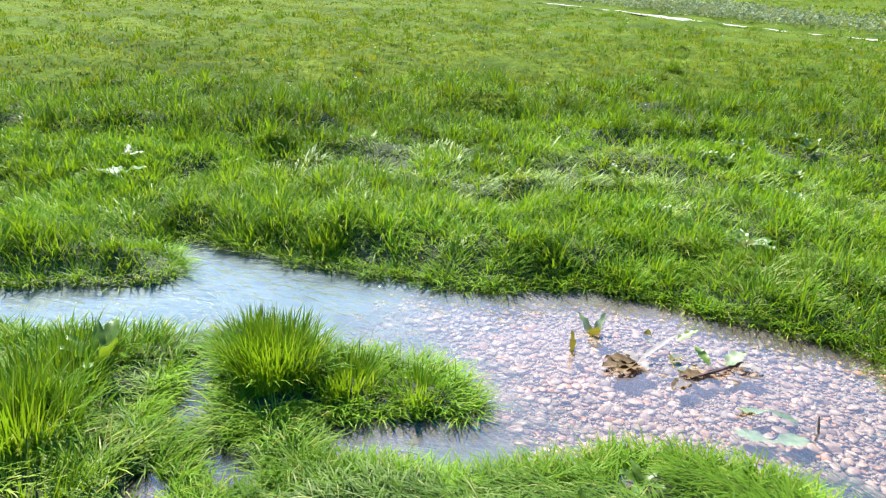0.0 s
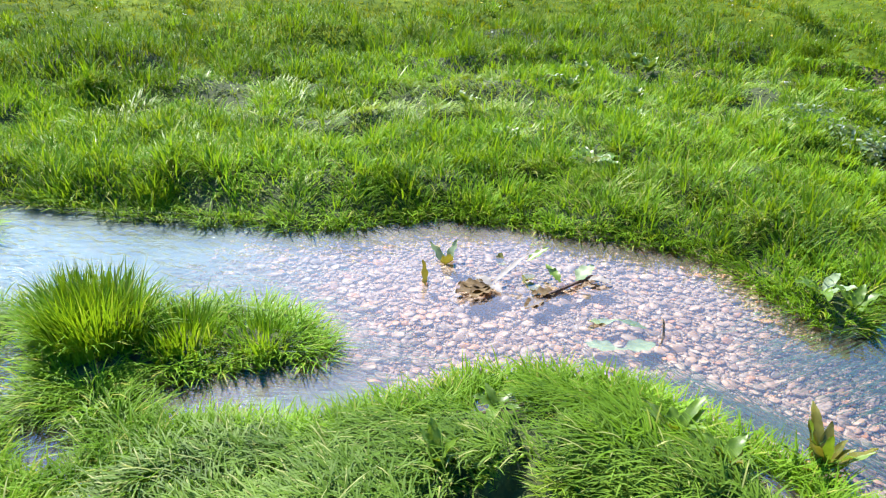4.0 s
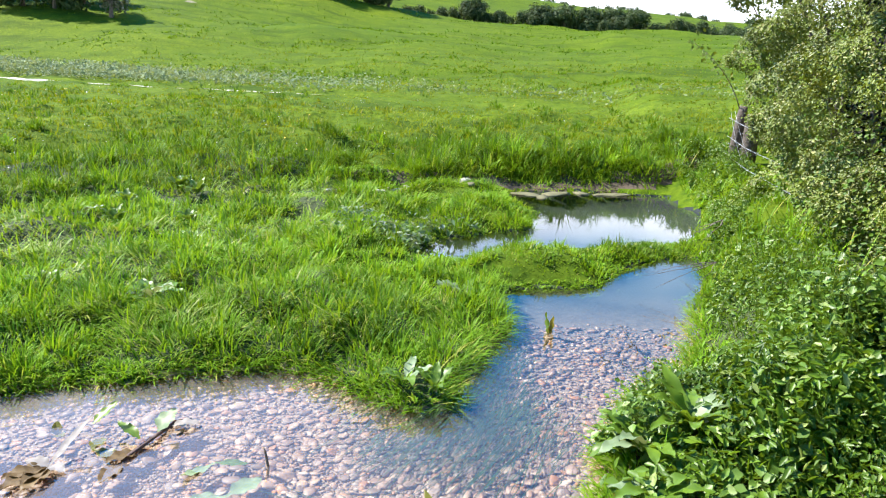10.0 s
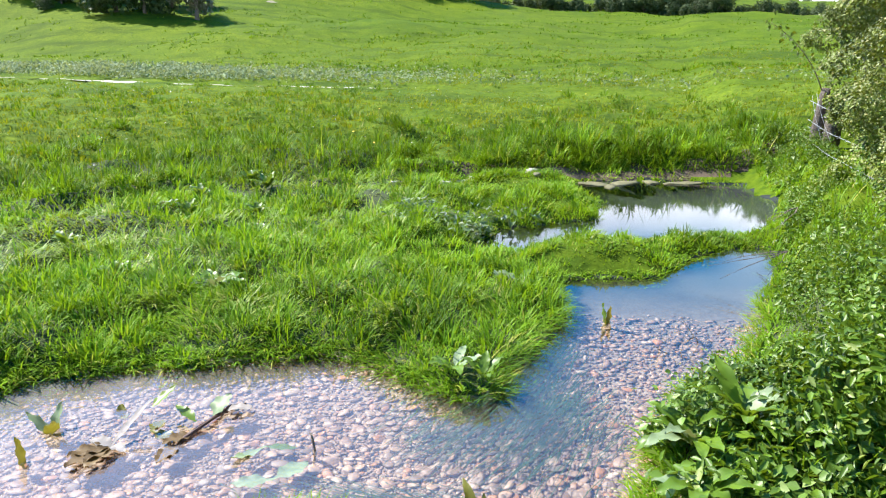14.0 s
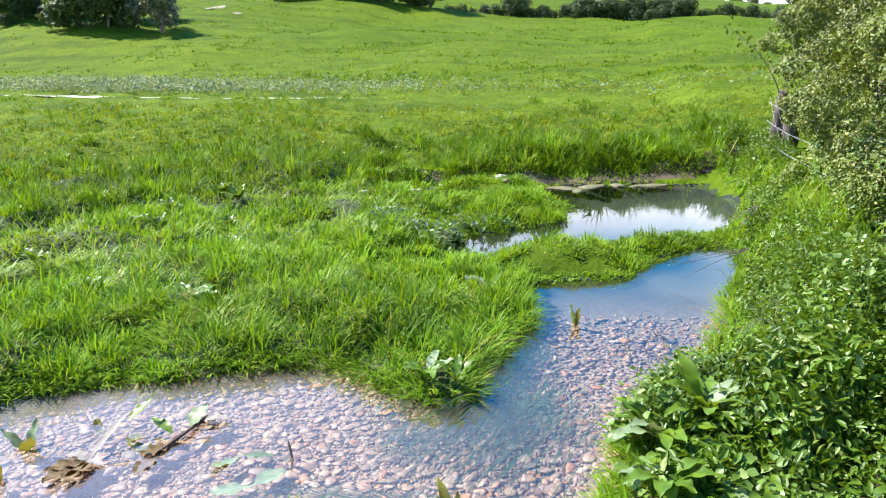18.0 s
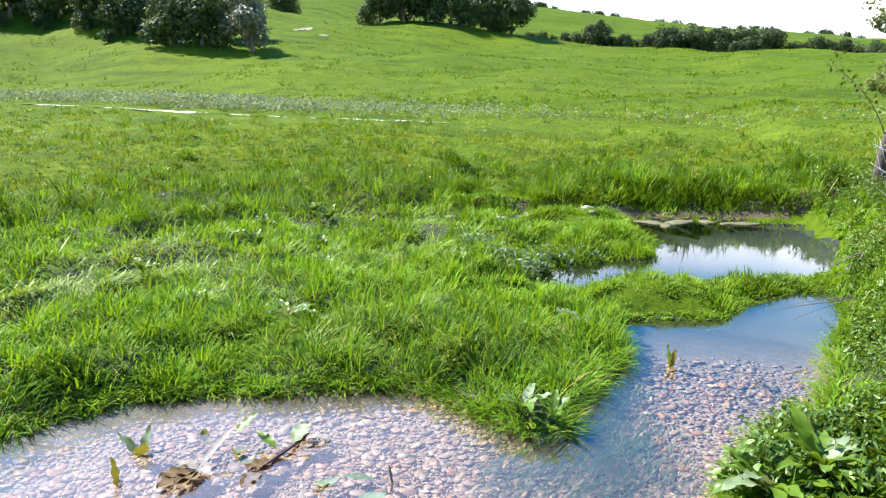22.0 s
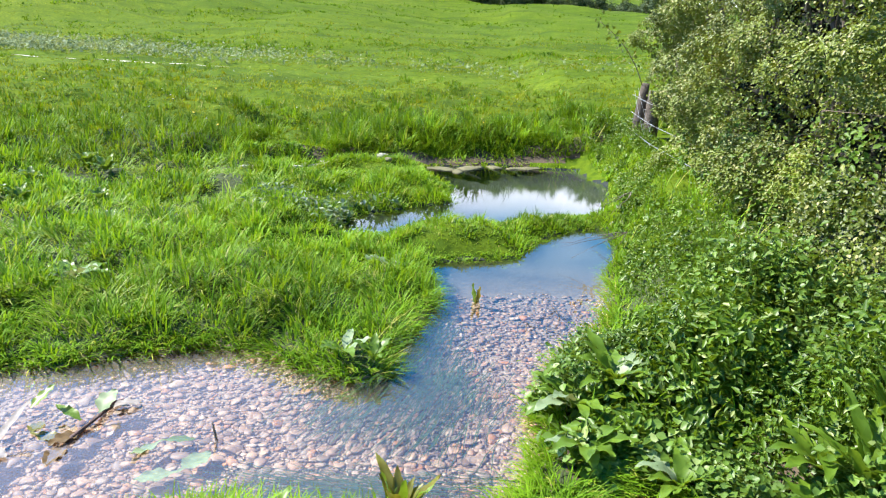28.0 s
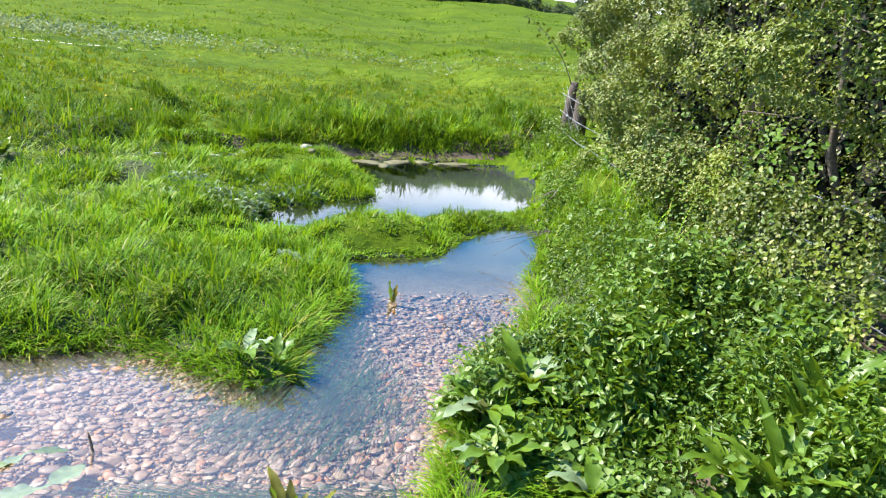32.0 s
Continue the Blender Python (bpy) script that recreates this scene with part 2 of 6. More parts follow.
def pebble_material():
    m, n, l, bsdf = nodes_of("pebble")
    geo = n.new("ShaderNodeNewGeometry")
    info = n.new("ShaderNodeObjectInfo")
    add = n.new("ShaderNodeMath")
    add.operation = "ADD"
    l.new(geo.outputs["Random Per Island"], add.inputs[0])
    l.new(info.outputs["Random"], add.inputs[1])
    frac = n.new("ShaderNodeMath")
    frac.operation = "FRACT"
    l.new(add.outputs[0], frac.inputs[0])
    ramp = n.new("ShaderNodeValToRGB")
    stops = [(0.0, (0.17, 0.10, 0.055)), (0.15, (0.30, 0.20, 0.14)), (0.3, (0.13, 0.085, 0.06)), (0.45, (0.32, 0.225, 0.155)), (0.6, (0.22, 0.145, 0.095)), (0.72, (0.34, 0.15, 0.05)), (0.80, (0.25, 0.175, 0.125)), (0.9, (0.15, 0.11, 0.08)), (1.0, (0.40, 0.32, 0.25))]
    while len(ramp.color_ramp.elements) < len(stops):
        ramp.color_ramp.elements.new(0.5)
    for e, (p, c) in zip(ramp.color_ramp.elements, stops):
        e.position, e.color = p, (c[0] * 1.1, c[1] * 0.98, c[2] * 0.92, 1)
    l.new(frac.outputs[0], ramp.inputs["Fac"])
    f = noise_fac(n, l, 60.0, 0.4, 0.7, 5.0)
    c = colour_mix(n, l, f, ramp.outputs["Color"], (0.13, 0.09, 0.06))
    c = colour_mix(n, l, 0.25, c, ramp.outputs["Color"])
    l.new(c, bsdf.inputs["Base Color"])
    bsdf.inputs["Roughness"].default_value = 0.55
    return m


PEBBLE = pebble_material()


def ground_material():
    m, n, l, bsdf = nodes_of("meadow_ground")
    big = noise_fac(n, l, 0.07, 0.35, 0.65, 6.0)
    mid = noise_fac(n, l, 0.9, 0.35, 0.65, 8.0)
    fine = noise_fac(n, l, 9.0, 0.35, 0.7, 8.0)
    c = colour_mix(n, l, big, (0.074, 0.126, 0.005), (0.138, 0.18, 0.008))
    c2 = colour_mix(n, l, mid, (0.05, 0.095, 0.004), (0.148, 0.19, 0.009))
    c = colour_mix(n, l, 0.5, c, c2)
    c = colour_mix(n, l, fine, c, (0.04, 0.075, 0.005))
    co = n.new("ShaderNodeTexCoord")
    mp = n.new("ShaderNodeMapping")
    mp.inputs["Rotation"].default_value = (0, 0, radians(24))
    mp.inputs["Scale"].default_value = (0.14, 0.62, 0.4)
    l.new(co.outputs["Object"], mp.inputs["Vector"])
    drift = n.new("ShaderNodeTexNoise")
    drift.inputs["Scale"].default_value, drift.inputs["Detail"].default_value, drift.inputs["Roughness"].default_value = 1.0, 7.0, 0.65
    l.new(mp.outputs["Vector"], drift.inputs["Vector"])
    band = n.new("ShaderNodeMapRange")
    band.inputs["From Min"].default_value, band.inputs["From Max"].default_value = 0.47, 0.63
    band.inputs["To Max"].default_value = 0.75
    l.new(drift.outputs["Fac"], band.inputs["Value"])
    c = colour_mix(n, l, band.outputs["Result"], c, (0.034, 0.062, 0.006))
    l.new(c, bsdf.inputs["Base Color"])
    bsdf.inputs["Roughness"].default_value = 0.85
    bsdf.inputs["Specular IOR Level"].default_value = 0.04
    bump_from(n, l, bsdf, noise_fac(n, l, 5.0, 0.2, 0.8, 10.0), 0.6, 0.06)
    return m


def bed_material():
    m, n, l, bsdf = nodes_of("stream_gravel")
    co = n.new("ShaderNodeTexCoord")
    vor = n.new("ShaderNodeTexVoronoi")
    vor.inputs["Scale"].default_value = 48.0
    l.new(co.outputs["Object"], vor.inputs["Vector"])
    hsv = n.new("ShaderNodeSeparateColor")
    l.new(vor.outputs["Color"], hsv.inputs["Color"])
    c = colour_mix(n, l, hsv.outputs[0], (0.19, 0.135, 0.10), (0.31, 0.235, 0.18))
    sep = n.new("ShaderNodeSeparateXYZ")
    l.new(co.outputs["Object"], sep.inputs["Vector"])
    # bed colour darkened towards high y so the sky's reflection shows over it
    sheen_aid = n.new("ShaderNodeMapRange")
    sheen_aid.inputs["From Min"].default_value, sheen_aid.inputs["From Max"].default_value = 3.5, 5.0
    l.new(sep.outputs["Y"], sheen_aid.inputs["Value"])
    c = colour_mix(n, l, sheen_aid.outputs["Result"], c, (0.035, 0.042, 0.04))
    weedy = n.new("ShaderNodeMapRange")
    weedy.inputs["From Min"].default_value, weedy.inputs["From Max"].default_value = -2.5, -3.0
    l.new(sep.outputs["X"], weedy.inputs["Value"])
    c = colour_mix(n, l, weedy.outputs["Result"], c, (0.05, 0.075, 0.065))
    l.new(c, bsdf.inputs["Base Color"])
    bsdf.inputs["Roughness"].default_value = 1.0
    bsdf.inputs["Specular IOR Level"].default_value = 0.0
    bump_from(n, l, bsdf, vor.outputs["Distance"], 0.35, 0.01)
    return m


def water_material(name, scale, strength, dist, fast=False):
    m, n, l, bsdf = nodes_of(name)
    n.remove(bsdf)
    refr = n.new("ShaderNodeBsdfRefraction")
    refr.inputs["Color"].default_value = (0.90, 0.97, 0.98, 1)
    refr.inputs["IOR"].default_value = 1.33
    refr.inputs["Roughness"].default_value = 0.0
    gloss = n.new("ShaderNodeBsdfGlossy")
    gloss.inputs["Roughness"].default_value = 0.01
    fres = n.new("ShaderNodeFresnel")
    fres.inputs["IOR"].default_value = 2.15
    both = n.new("ShaderNodeMixShader")
    l.new(fres.outputs["Fac"], both.inputs["Fac"])
    l.new(refr.outputs["BSDF"], both.inputs[1])
    l.new(gloss.outputs["BSDF"], both.inputs[2])
    # diffuse share that stands in for the sky's sheen on the water
    sheen_aid = n.new("ShaderNodeBsdfDiffuse")
    sheen_mix = n.new("ShaderNodeMixShader")
    l.new(both.outputs["Shader"], sheen_mix.inputs[1])
    l.new(sheen_aid.outputs["BSDF"], sheen_mix.inputs[2])
    l.new(sheen_mix.outputs["Shader"], n["Material Output"].inputs["Surface"])
    co = n.new("ShaderNodeTexCoord")
    mp = n.new("ShaderNodeMapping")
    mp.inputs["Rotation"].default_value = (0, 0, radians(-38))
    mp.inputs["Scale"].default_value = (0.55, 1.5, 1.0)
    l.new(co.outputs["Object"], mp.inputs["Vector"])
    tex = n.new("ShaderNodeTexNoise")
    tex.inputs["Scale"].default_value = scale
    tex.inputs["Detail"].default_value = 2.0
    tex.inputs["Distortion"].default_value = 0.6
    l.new(mp.outputs["Vector"], tex.inputs["Vector"])
    # the riffle upstream (low x) is rough, the pool (high y) is still
    sep = n.new("ShaderNodeSeparateXYZ")
    l.new(co.outputs["Object"], sep.inputs["Vector"])
    riffle = n.new("ShaderNodeMapRange")
    riffle.inputs["From Min"].default_value, riffle.inputs["From Max"].default_value = -1.9, -3.2
    riffle.inputs["To Min"].default_value, riffle.inputs["To Max"].default_value = 1.0, 4.5
    l.new(sep.outputs["X"], riffle.inputs["Value"])
    weedy = n.new("ShaderNodeMapRange")
    weedy.inputs["From Min"].default_value, weedy.inputs["From Max"].default_value = -2.0, -3.1
    l.new(sep.outputs["X"], weedy.inputs["Value"])
    l.new(colour_mix(n, l, weedy.outputs["Result"], (0.45, 0.385, 0.375), (0.35, 0.41, 0.44)), sheen_aid.inputs["Color"])
    # painted sky sheen: the diffuse veil grows towards low x
    sheen_amount = n.new("ShaderNodeMapRange")
    sheen_amount.inputs["From Min"].default_value, sheen_amount.inputs["From Max"].default_value = 0.1, -2.8
    sheen_amount.inputs["To Min"].default_value, sheen_amount.inputs["To Max"].default_value = 0.06, 0.38
    l.new(sep.outputs["X"], sheen_amount.inputs["Value"])
    sheen_fade = n.new("ShaderNodeMapRange")
    sheen_fade.inputs["From Min"].default_value, sheen_fade.inputs["From Max"].default_value = 2.8, 4.6
    sheen_fade.inputs["To Min"].default_value, sheen_fade.inputs["To Max"].default_value = 1.0, 0.0
    l.new(sep.outputs["Y"], sheen_fade.inputs["Value"])
    streak = n.new("ShaderNodeMath")
    streak.operation = "MULTIPLY"
    l.new(sheen_amount.outputs["Result"], streak.inputs[0])
    l.new(sheen_fade.outputs["Result"], streak.inputs[1])
    # less of the painted sheen in the near side channel
    sheen_dim = n.new("ShaderNodeMapRange")
    sheen_dim.inputs["From Min"].default_value, sheen_dim.inputs["From Max"].default_value = 0.85, 1.15
    sheen_dim.inputs["To Min"].default_value = 0.25
    l.new(sep.outputs["Y"], sheen_dim.inputs["Value"])
    open_x = n.new("ShaderNodeMapRange")
    open_x.inputs["From Min"].default_value, open_x.inputs["From Max"].default_value = -3.1, -3.5
    l.new(sep.outputs["X"], open_x.inputs["Value"])
    either = n.new("ShaderNodeMath")
    either.operation = "MAXIMUM"
    l.new(sheen_dim.outputs["Result"], either.inputs[0])
    l.new(open_x.outputs["Result"], either.inputs[1])
    drift = n.new("ShaderNodeMath")
    drift.operation = "MULTIPLY"
    l.new(streak.outputs[0], drift.inputs[0])
    l.new(either.outputs[0], drift.inputs[1])
    wisp = n.new("ShaderNodeMath")
    wisp.operation = "MULTIPLY"
    l.new(drift.outputs[0], wisp.inputs[0])
    l.new(noise_fac(n, l, 2.2, 0.05, 0.75, 5.0), wisp.inputs[1])
    l.new(wisp.outputs[0], sheen_mix.inputs["Fac"])
    still = n.new("ShaderNodeMapRange")
    still.inputs["From Min"].default_value, still.inputs["From Max"].default_value = 2.2, 3.6
    still.inputs["To Min"].default_value, still.inputs["To Max"].default_value = 1.0, 0.008
    l.new(sep.outputs["Y"], still.inputs["Value"])
    k = n.new("ShaderNodeMath")
    k.operation = "MULTIPLY"
    l.new(riffle.outputs["Result"], k.inputs[0])
    l.new(still.outputs["Result"], k.inputs[1])
    h = n.new("ShaderNodeMath")
    h.operation = "MULTIPLY"
    l.new(tex.outputs["Fac"], h.inputs[0])
    l.new(k.outputs[0], h.inputs[1])
    bump_from(n, l, gloss, h.outputs[0], strength, dist)
    bump_from(n, l, refr, h.outputs[0], strength, dist)
    bump_from(n, l, fres, h.outputs[0], strength, dist)
    return m


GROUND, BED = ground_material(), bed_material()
WATER = water_material("stream_water", 11.0, 0.35, 0.012)

# ---- shape helpers ----


def smooth(a, b, v):
    s = np.clip((v - a) / (b - a), 0, 1)
    return s * s * (3 - 2 * s)


def grain(x, y, scale, seed=0):
    """Smooth value noise, 0 to 1."""
    x, y = np.asarray(x) / scale + seed * 17.31, np.asarray(y) / scale - seed * 9.77
    i, j = np.floor(x), np.floor(y)
    u, v = x - i, y - j
    u, v = u * u * (3 - 2 * u), v * v * (3 - 2 * v)

    def at(a, b):
        s = np.sin(a * 127.1 + b * 311.7 + seed * 74.7) * 43758.5453
        return s - np.floor(s)

    return (at(i, j) * (1 - u) + at(i + 1, j) * u) * (1 - v) + (at(i, j + 1) * (1 - u) + at(i + 1, j + 1) * u) * v


def side_of(x, y, poly):
    """Distance to a closed outline: negative inside."""
    x, y = np.asarray(x, float), np.asarray(y, float)
    best = np.full(x.shape, 1e18)
    inside = np.zeros(x.shape, bool)
    for (ax, ay), (bx, by) in zip(poly, poly[1:] + poly[:1]):
        ex, ey = bx - ax, by - ay
        s = np.clip(((x - ax) * ex + (y - ay) * ey) / (ex * ex + ey * ey + 1e-12), 0, 1)
        best = np.minimum(best, (x - ax - s * ex) ** 2 + (y - ay - s * ey) ** 2)
        if ay != by:
            inside ^= ((ay > y) != (by > y)) & (x < (bx - ax) * (y - ay) / (by - ay) + ax)
    return np.where(inside, -1, 1) * np.sqrt(best)


def raw_mesh(name, verts, faces, material=None, soft=False):
    """A mesh from arrays: faces is a list of index arrays, each (n, corners)."""
    me = bpy.data.meshes.new(name)
    verts = np.asarray(verts, np.float32)
    me.vertices.add(len(verts))
    me.vertices.foreach_set("co", verts.ravel())
    faces = [np.asarray(f, np.int32) for f in faces if len(f)]
    me.loops.add(sum(f.size for f in faces))
    me.loops.foreach_set("vertex_index", np.concatenate([f.ravel() for f in faces]))
    totals = np.concatenate([np.full(len(f), f.shape[1], np.int32) for f in faces])
    me.polygons.add(len(totals))
    me.polygons.foreach_set("loop_start", np.r_[0, np.cumsum(totals)[:-1]].astype(np.int32))
    if soft:
        me.polygons.foreach_set("use_smooth", np.ones(len(totals), bool))
    me.update(calc_edges=True)
    if material:
        me.materials.append(material)
    return me


def part(name, mesh, material, parent, label=""):
    """One mesh object under a thing or a part; mesh is a bmesh or a mesh."""
    if isinstance(mesh, bmesh.types.BMesh):
        me = bpy.data.meshes.new(name)
        mesh.to_mesh(me)
        mesh.free()
        mesh = me
    if material and not mesh.materials:
        mesh.materials.append(material)
    ob = new(name, mesh)
    ob.parent = parent
    if label:
        tagged(ob, label)
    return ob


def thing(name, at, label, category, group="", kind=""):
    e = new(name)
    e.location = at
    e.empty_display_size = 0.1
    return tagged(e, label, category, group, kind)


def blades(base, height, width, turn, lean0, lean1, steps=2):
    """Curved tapering blades: base (n, 3), the rest (n,). Angles from upright in radians. Returns verts, faces."""
    n = len(base)
    d = np.stack([np.cos(turn), np.sin(turn), 0 * turn], 1)
    s = np.stack([-np.sin(turn), np.cos(turn), 0 * turn], 1)
    p = base.copy()
    rows = []
    for k in range(steps + 1):
        w = width * (1.0 - 0.35 * k / steps) * 0.5
        if k < steps:
            rows += [p - s * w[:, None], p + s * w[:, None]]
        else:
            rows.append(p.copy())
        a = lean0 + (lean1 - lean0) * (k + 0.5) / steps
        p = p + (height / steps)[:, None] * (d * np.sin(a)[:, None] + np.array([0, 0, 1.0]) * np.cos(a)[:, None])
    v = np.stack(rows, 1).reshape(-1, 3)
    o = np.arange(n)[:, None] * (2 * steps + 1)
    quads = np.concatenate([o + np.array([[2 * k, 2 * k + 1, 2 * k + 3, 2 * k + 2]]) for k in range(steps - 1)]) if steps > 1 else np.zeros((0, 4), int)
    tris = o + np.array([[2 * steps - 2, 2 * steps - 1, 2 * steps]])
    return v, [quads, tris]


def leaf_cards(centre, size, normal, spin, slim=0.6, fold=0.25):
    """Small pointed leaves, folded along the rib: 6 corners and 4 triangles each."""
    n = len(centre)
    normal = normal / np.linalg.norm(normal, axis=1, keepdims=True)
    ref = np.where(np.abs(normal[:, 2:]) < 0.9, np.array([[0, 0, 1.0]]), np.array([[1.0, 0, 0]]))
    a = np.cross(ref, normal)
    a /= np.linalg.norm(a, axis=1, keepdims=True)
    b = np.cross(normal, a)
    along = a * np.cos(spin)[:, None] + b * np.sin(spin)[:, None]
    across = np.cross(normal, along)
    z = size[:, None]
    rows = [centre - along * z * 0.5,
            centre - along * z * 0.08 + across * z * slim * 0.5 + normal * z * fold * 0.35,
            centre + along * z * 0.28 + across * z * slim * 0.33 + normal * z * fold * 0.2,
            centre + along * z * 0.55 - normal * z * fold * 0.25,
            centre + along * z * 0.28 - across * z * slim * 0.33 + normal * z * fold * 0.2,
            centre - along * z * 0.08 - across * z * slim * 0.5 + normal * z * fold * 0.35]
    v = np.stack(rows, 1).reshape(-1, 3)
    o = np.arange(n)[:, None] * 6
    return v, [np.concatenate([o + np.array([[0, 3, 2, 1]]), o + np.array([[0, 5, 4, 3]])])]


def joined(pieces):
    """Several (verts, faces) as one."""
    vs, fs, at = [], {}, 0
    for v, faces in pieces:
        for f in faces:
            if len(f):
                fs.setdefault(f.shape[1], []).append(np.asarray(f) + at)
        vs.append(v)
        at += len(v)
    return np.concatenate(vs), [np.concatenate(f) for f in fs.values()]


def tube(points, radii, sides=6):
    """A tapering round rod along points: verts, faces."""
    pts = [Vector(p) for p in points]
    v, quads = [], []
    for k, p in enumerate(pts):
        d = (pts[min(k + 1, len(pts) - 1)] - pts[max(k - 1, 0)]).normalized()
        q = d.to_track_quat("Z", "Y")
        for s in range(sides):
            a = 2 * math.pi * s / sides
            v.append(p + q @ Vector((math.cos(a) * radii[k], math.sin(a) * radii[k], 0)))
    for k in range(len(pts) - 1):
        for s in range(sides):
            t = (s + 1) % sides
            quads.append((k * sides + s, k * sides + t, (k + 1) * sides + t, (k + 1) * sides + s))
    caps = [tuple(range(sides))[::-1], tuple(range((len(pts) - 1) * sides, len(pts) * sides))]
    return np.array([tuple(p) for p in v]), [np.array(quads), np.array(caps)]


# ---- the plan of the stream ----
EDGE_FAR = [(-9.0, -4.6), (-6.9, -2.3), (-5.4, -0.8), (-4.4, 0.34), (-4.17, 0.68), (-3.95, 0.95), (-3.93, 1.22), (-4.3, 1.30), (-4.62, 1.15), (-4.55, 1.42), (-4.0, 1.68),
            (-3.35, 2.04), (-2.72, 2.46), (-2.44, 2.82), (-2.1, 3.10), (-1.5, 3.26), (-1.1, 3.42), (-0.82, 3.30), (-0.36, 3.06), (-0.24, 3.11), (-0.26, 3.36),
            (-0.07, 3.74), (0.02, 4.19), (0.06, 4.86), (0.25, 4.95), (0.71, 4.95), (0.90, 5.40), (1.32, 5.78), (1.62, 5.92)]
EDGE_HEDGE = [(1.44, 5.05), (1.17, 4.14), (1.01, 3.62), (0.71, 3.26), (0.52, 2.91), (0.46, 2.46), (0.35, 2.20), (0.16, 1.98)]
EDGE_NEAR = [(-0.02, 1.84), (-0.1, 1.94), (-0.3, 2.02), (-0.8, 2.0), (-1.05, 1.92), (-1.2, 1.78), (-1.30, 1.46), (-1.44, 1.22), (-1.68, 1.02), (-1.94, 0.84),
             (-2.24, 0.94), (-1.98, 1.32), (-1.86, 1.50), (-2.0, 1.58), (-2.29, 1.57), (-2.6, 1.36), (-2.85, 1.22), (-3.02, 1.10), (-2.92, 0.94), (-2.40, 0.74),
             (-1.90, 0.72), (-2.02, 0.36), (-2.62, 0.50), (-3.10, 0.88), (-3.30, 0.68), (-3.76, 0.16), (-4.7, -0.95), (-6.2, -2.9), (-8.2, -5.2)]
STREAM = EDGE_FAR + EDGE_HEDGE + EDGE_NEAR
POOL = [(-0.95, 5.36), (-0.45, 6.2), (0.32, 6.68), (0.42, 7.46), (0.2, 7.85), (0.1, 8.45), (0.4, 8.72), (1.4, 8.78), (1.97, 8.60), (2.12, 7.68), (1.91, 6.88), (1.72, 6.35), (1.22, 6.12), (0.97, 6.06),
        (0.07, 5.86), (-0.38, 5.46)]
SEEP = [(0.48, 2.13), (0.70, 2.19), (0.88, 2.12), (0.98, 1.86), (0.92, 1.45), (0.40, 1.45), (0.44, 1.88)]
FIELD = [(-60, -8), (-11.0, -1.0), (-8.2, 1.4), (-6.3, 3.0), (-5.75, 4.4), (-5.5, 5.7), (-4.9, 6.5), (-4.1, 6.9), (-3.4, 7.7), (-2.6, 8.25), (-1.6, 8.3), (-0.6, 8.62), (0.3, 8.98), (1.9, 9.12), (2.6, 9.6), (60, 11), (60, 90), (-60, 90)]


def water_side(x, y):
    wob = 0.10 * (grain(x, y, 0.22, 3) - 0.5) + 0.05 * (grain(x, y, 0.09, 4) - 0.5)
    return np.minimum(np.minimum(side_of(x, y, STREAM), side_of(x, y, POOL)), side_of(x, y, SEEP)) + wob


AZ = [-180, -75, -60, -45, -30, -22, -15, -6, 1.3, 11, 16, 25, 45, 90, 180]
CREST = [1.0, 5.0, 6.4, 6.2, 5.6, 5.0, 4.35, 3.5, 2.9, 1.94, 1.5, 1.1, 0.8, 0.6, 1.0]
RIDGE = [1.0, 5.0, 7.2, 8.2, 8.4, 7.6, 6.3, 5.3, 4.25, 3.2, 2.7, 2.2, 1.6, 1.2, 1.0]


HOLLOWS = ((-2.13, 0.46, 0.24), (-2.55, 0.60, 0.16), (-0.19, 1.86, 0.14))


def flooded(x, y):
    """How wet the near bank is, 0 to 1: hollows between the mats of grass."""
    near = smooth(2.95, 2.6, np.hypot(x, y)) * smooth(0.45, 0.2, x) * smooth(-3.3, -2.9, x)
    wet = 0.55 * smooth(0.54, 0.64, 0.7 * grain(x, y, 0.24, 18) + 0.3 * grain(x, y, 0.1, 19))
    for hx, hy, hr in HOLLOWS:
        wet = np.maximum(wet, smooth(1.25, 0.75, np.hypot(x - hx, y - hy) / hr + 0.5 * (grain(x, y, 0.09, 20) - 0.5)))
    return near * wet


def far_stream(x):
    """The line of the far stream that crosses the meadow and bends away to the west."""
    d = -np.asarray(x, float) - 28
    return 19.6 - 0.44 * np.asarray(x) - 0.16 * (np.hypot(d, 5) + d) + 0.9 * np.sin(np.asarray(x) * 0.16)


def far_line(x, y):
    """Signed distance past the far stream."""
    return (np.asarray(y) - far_stream(x)) / 1.09


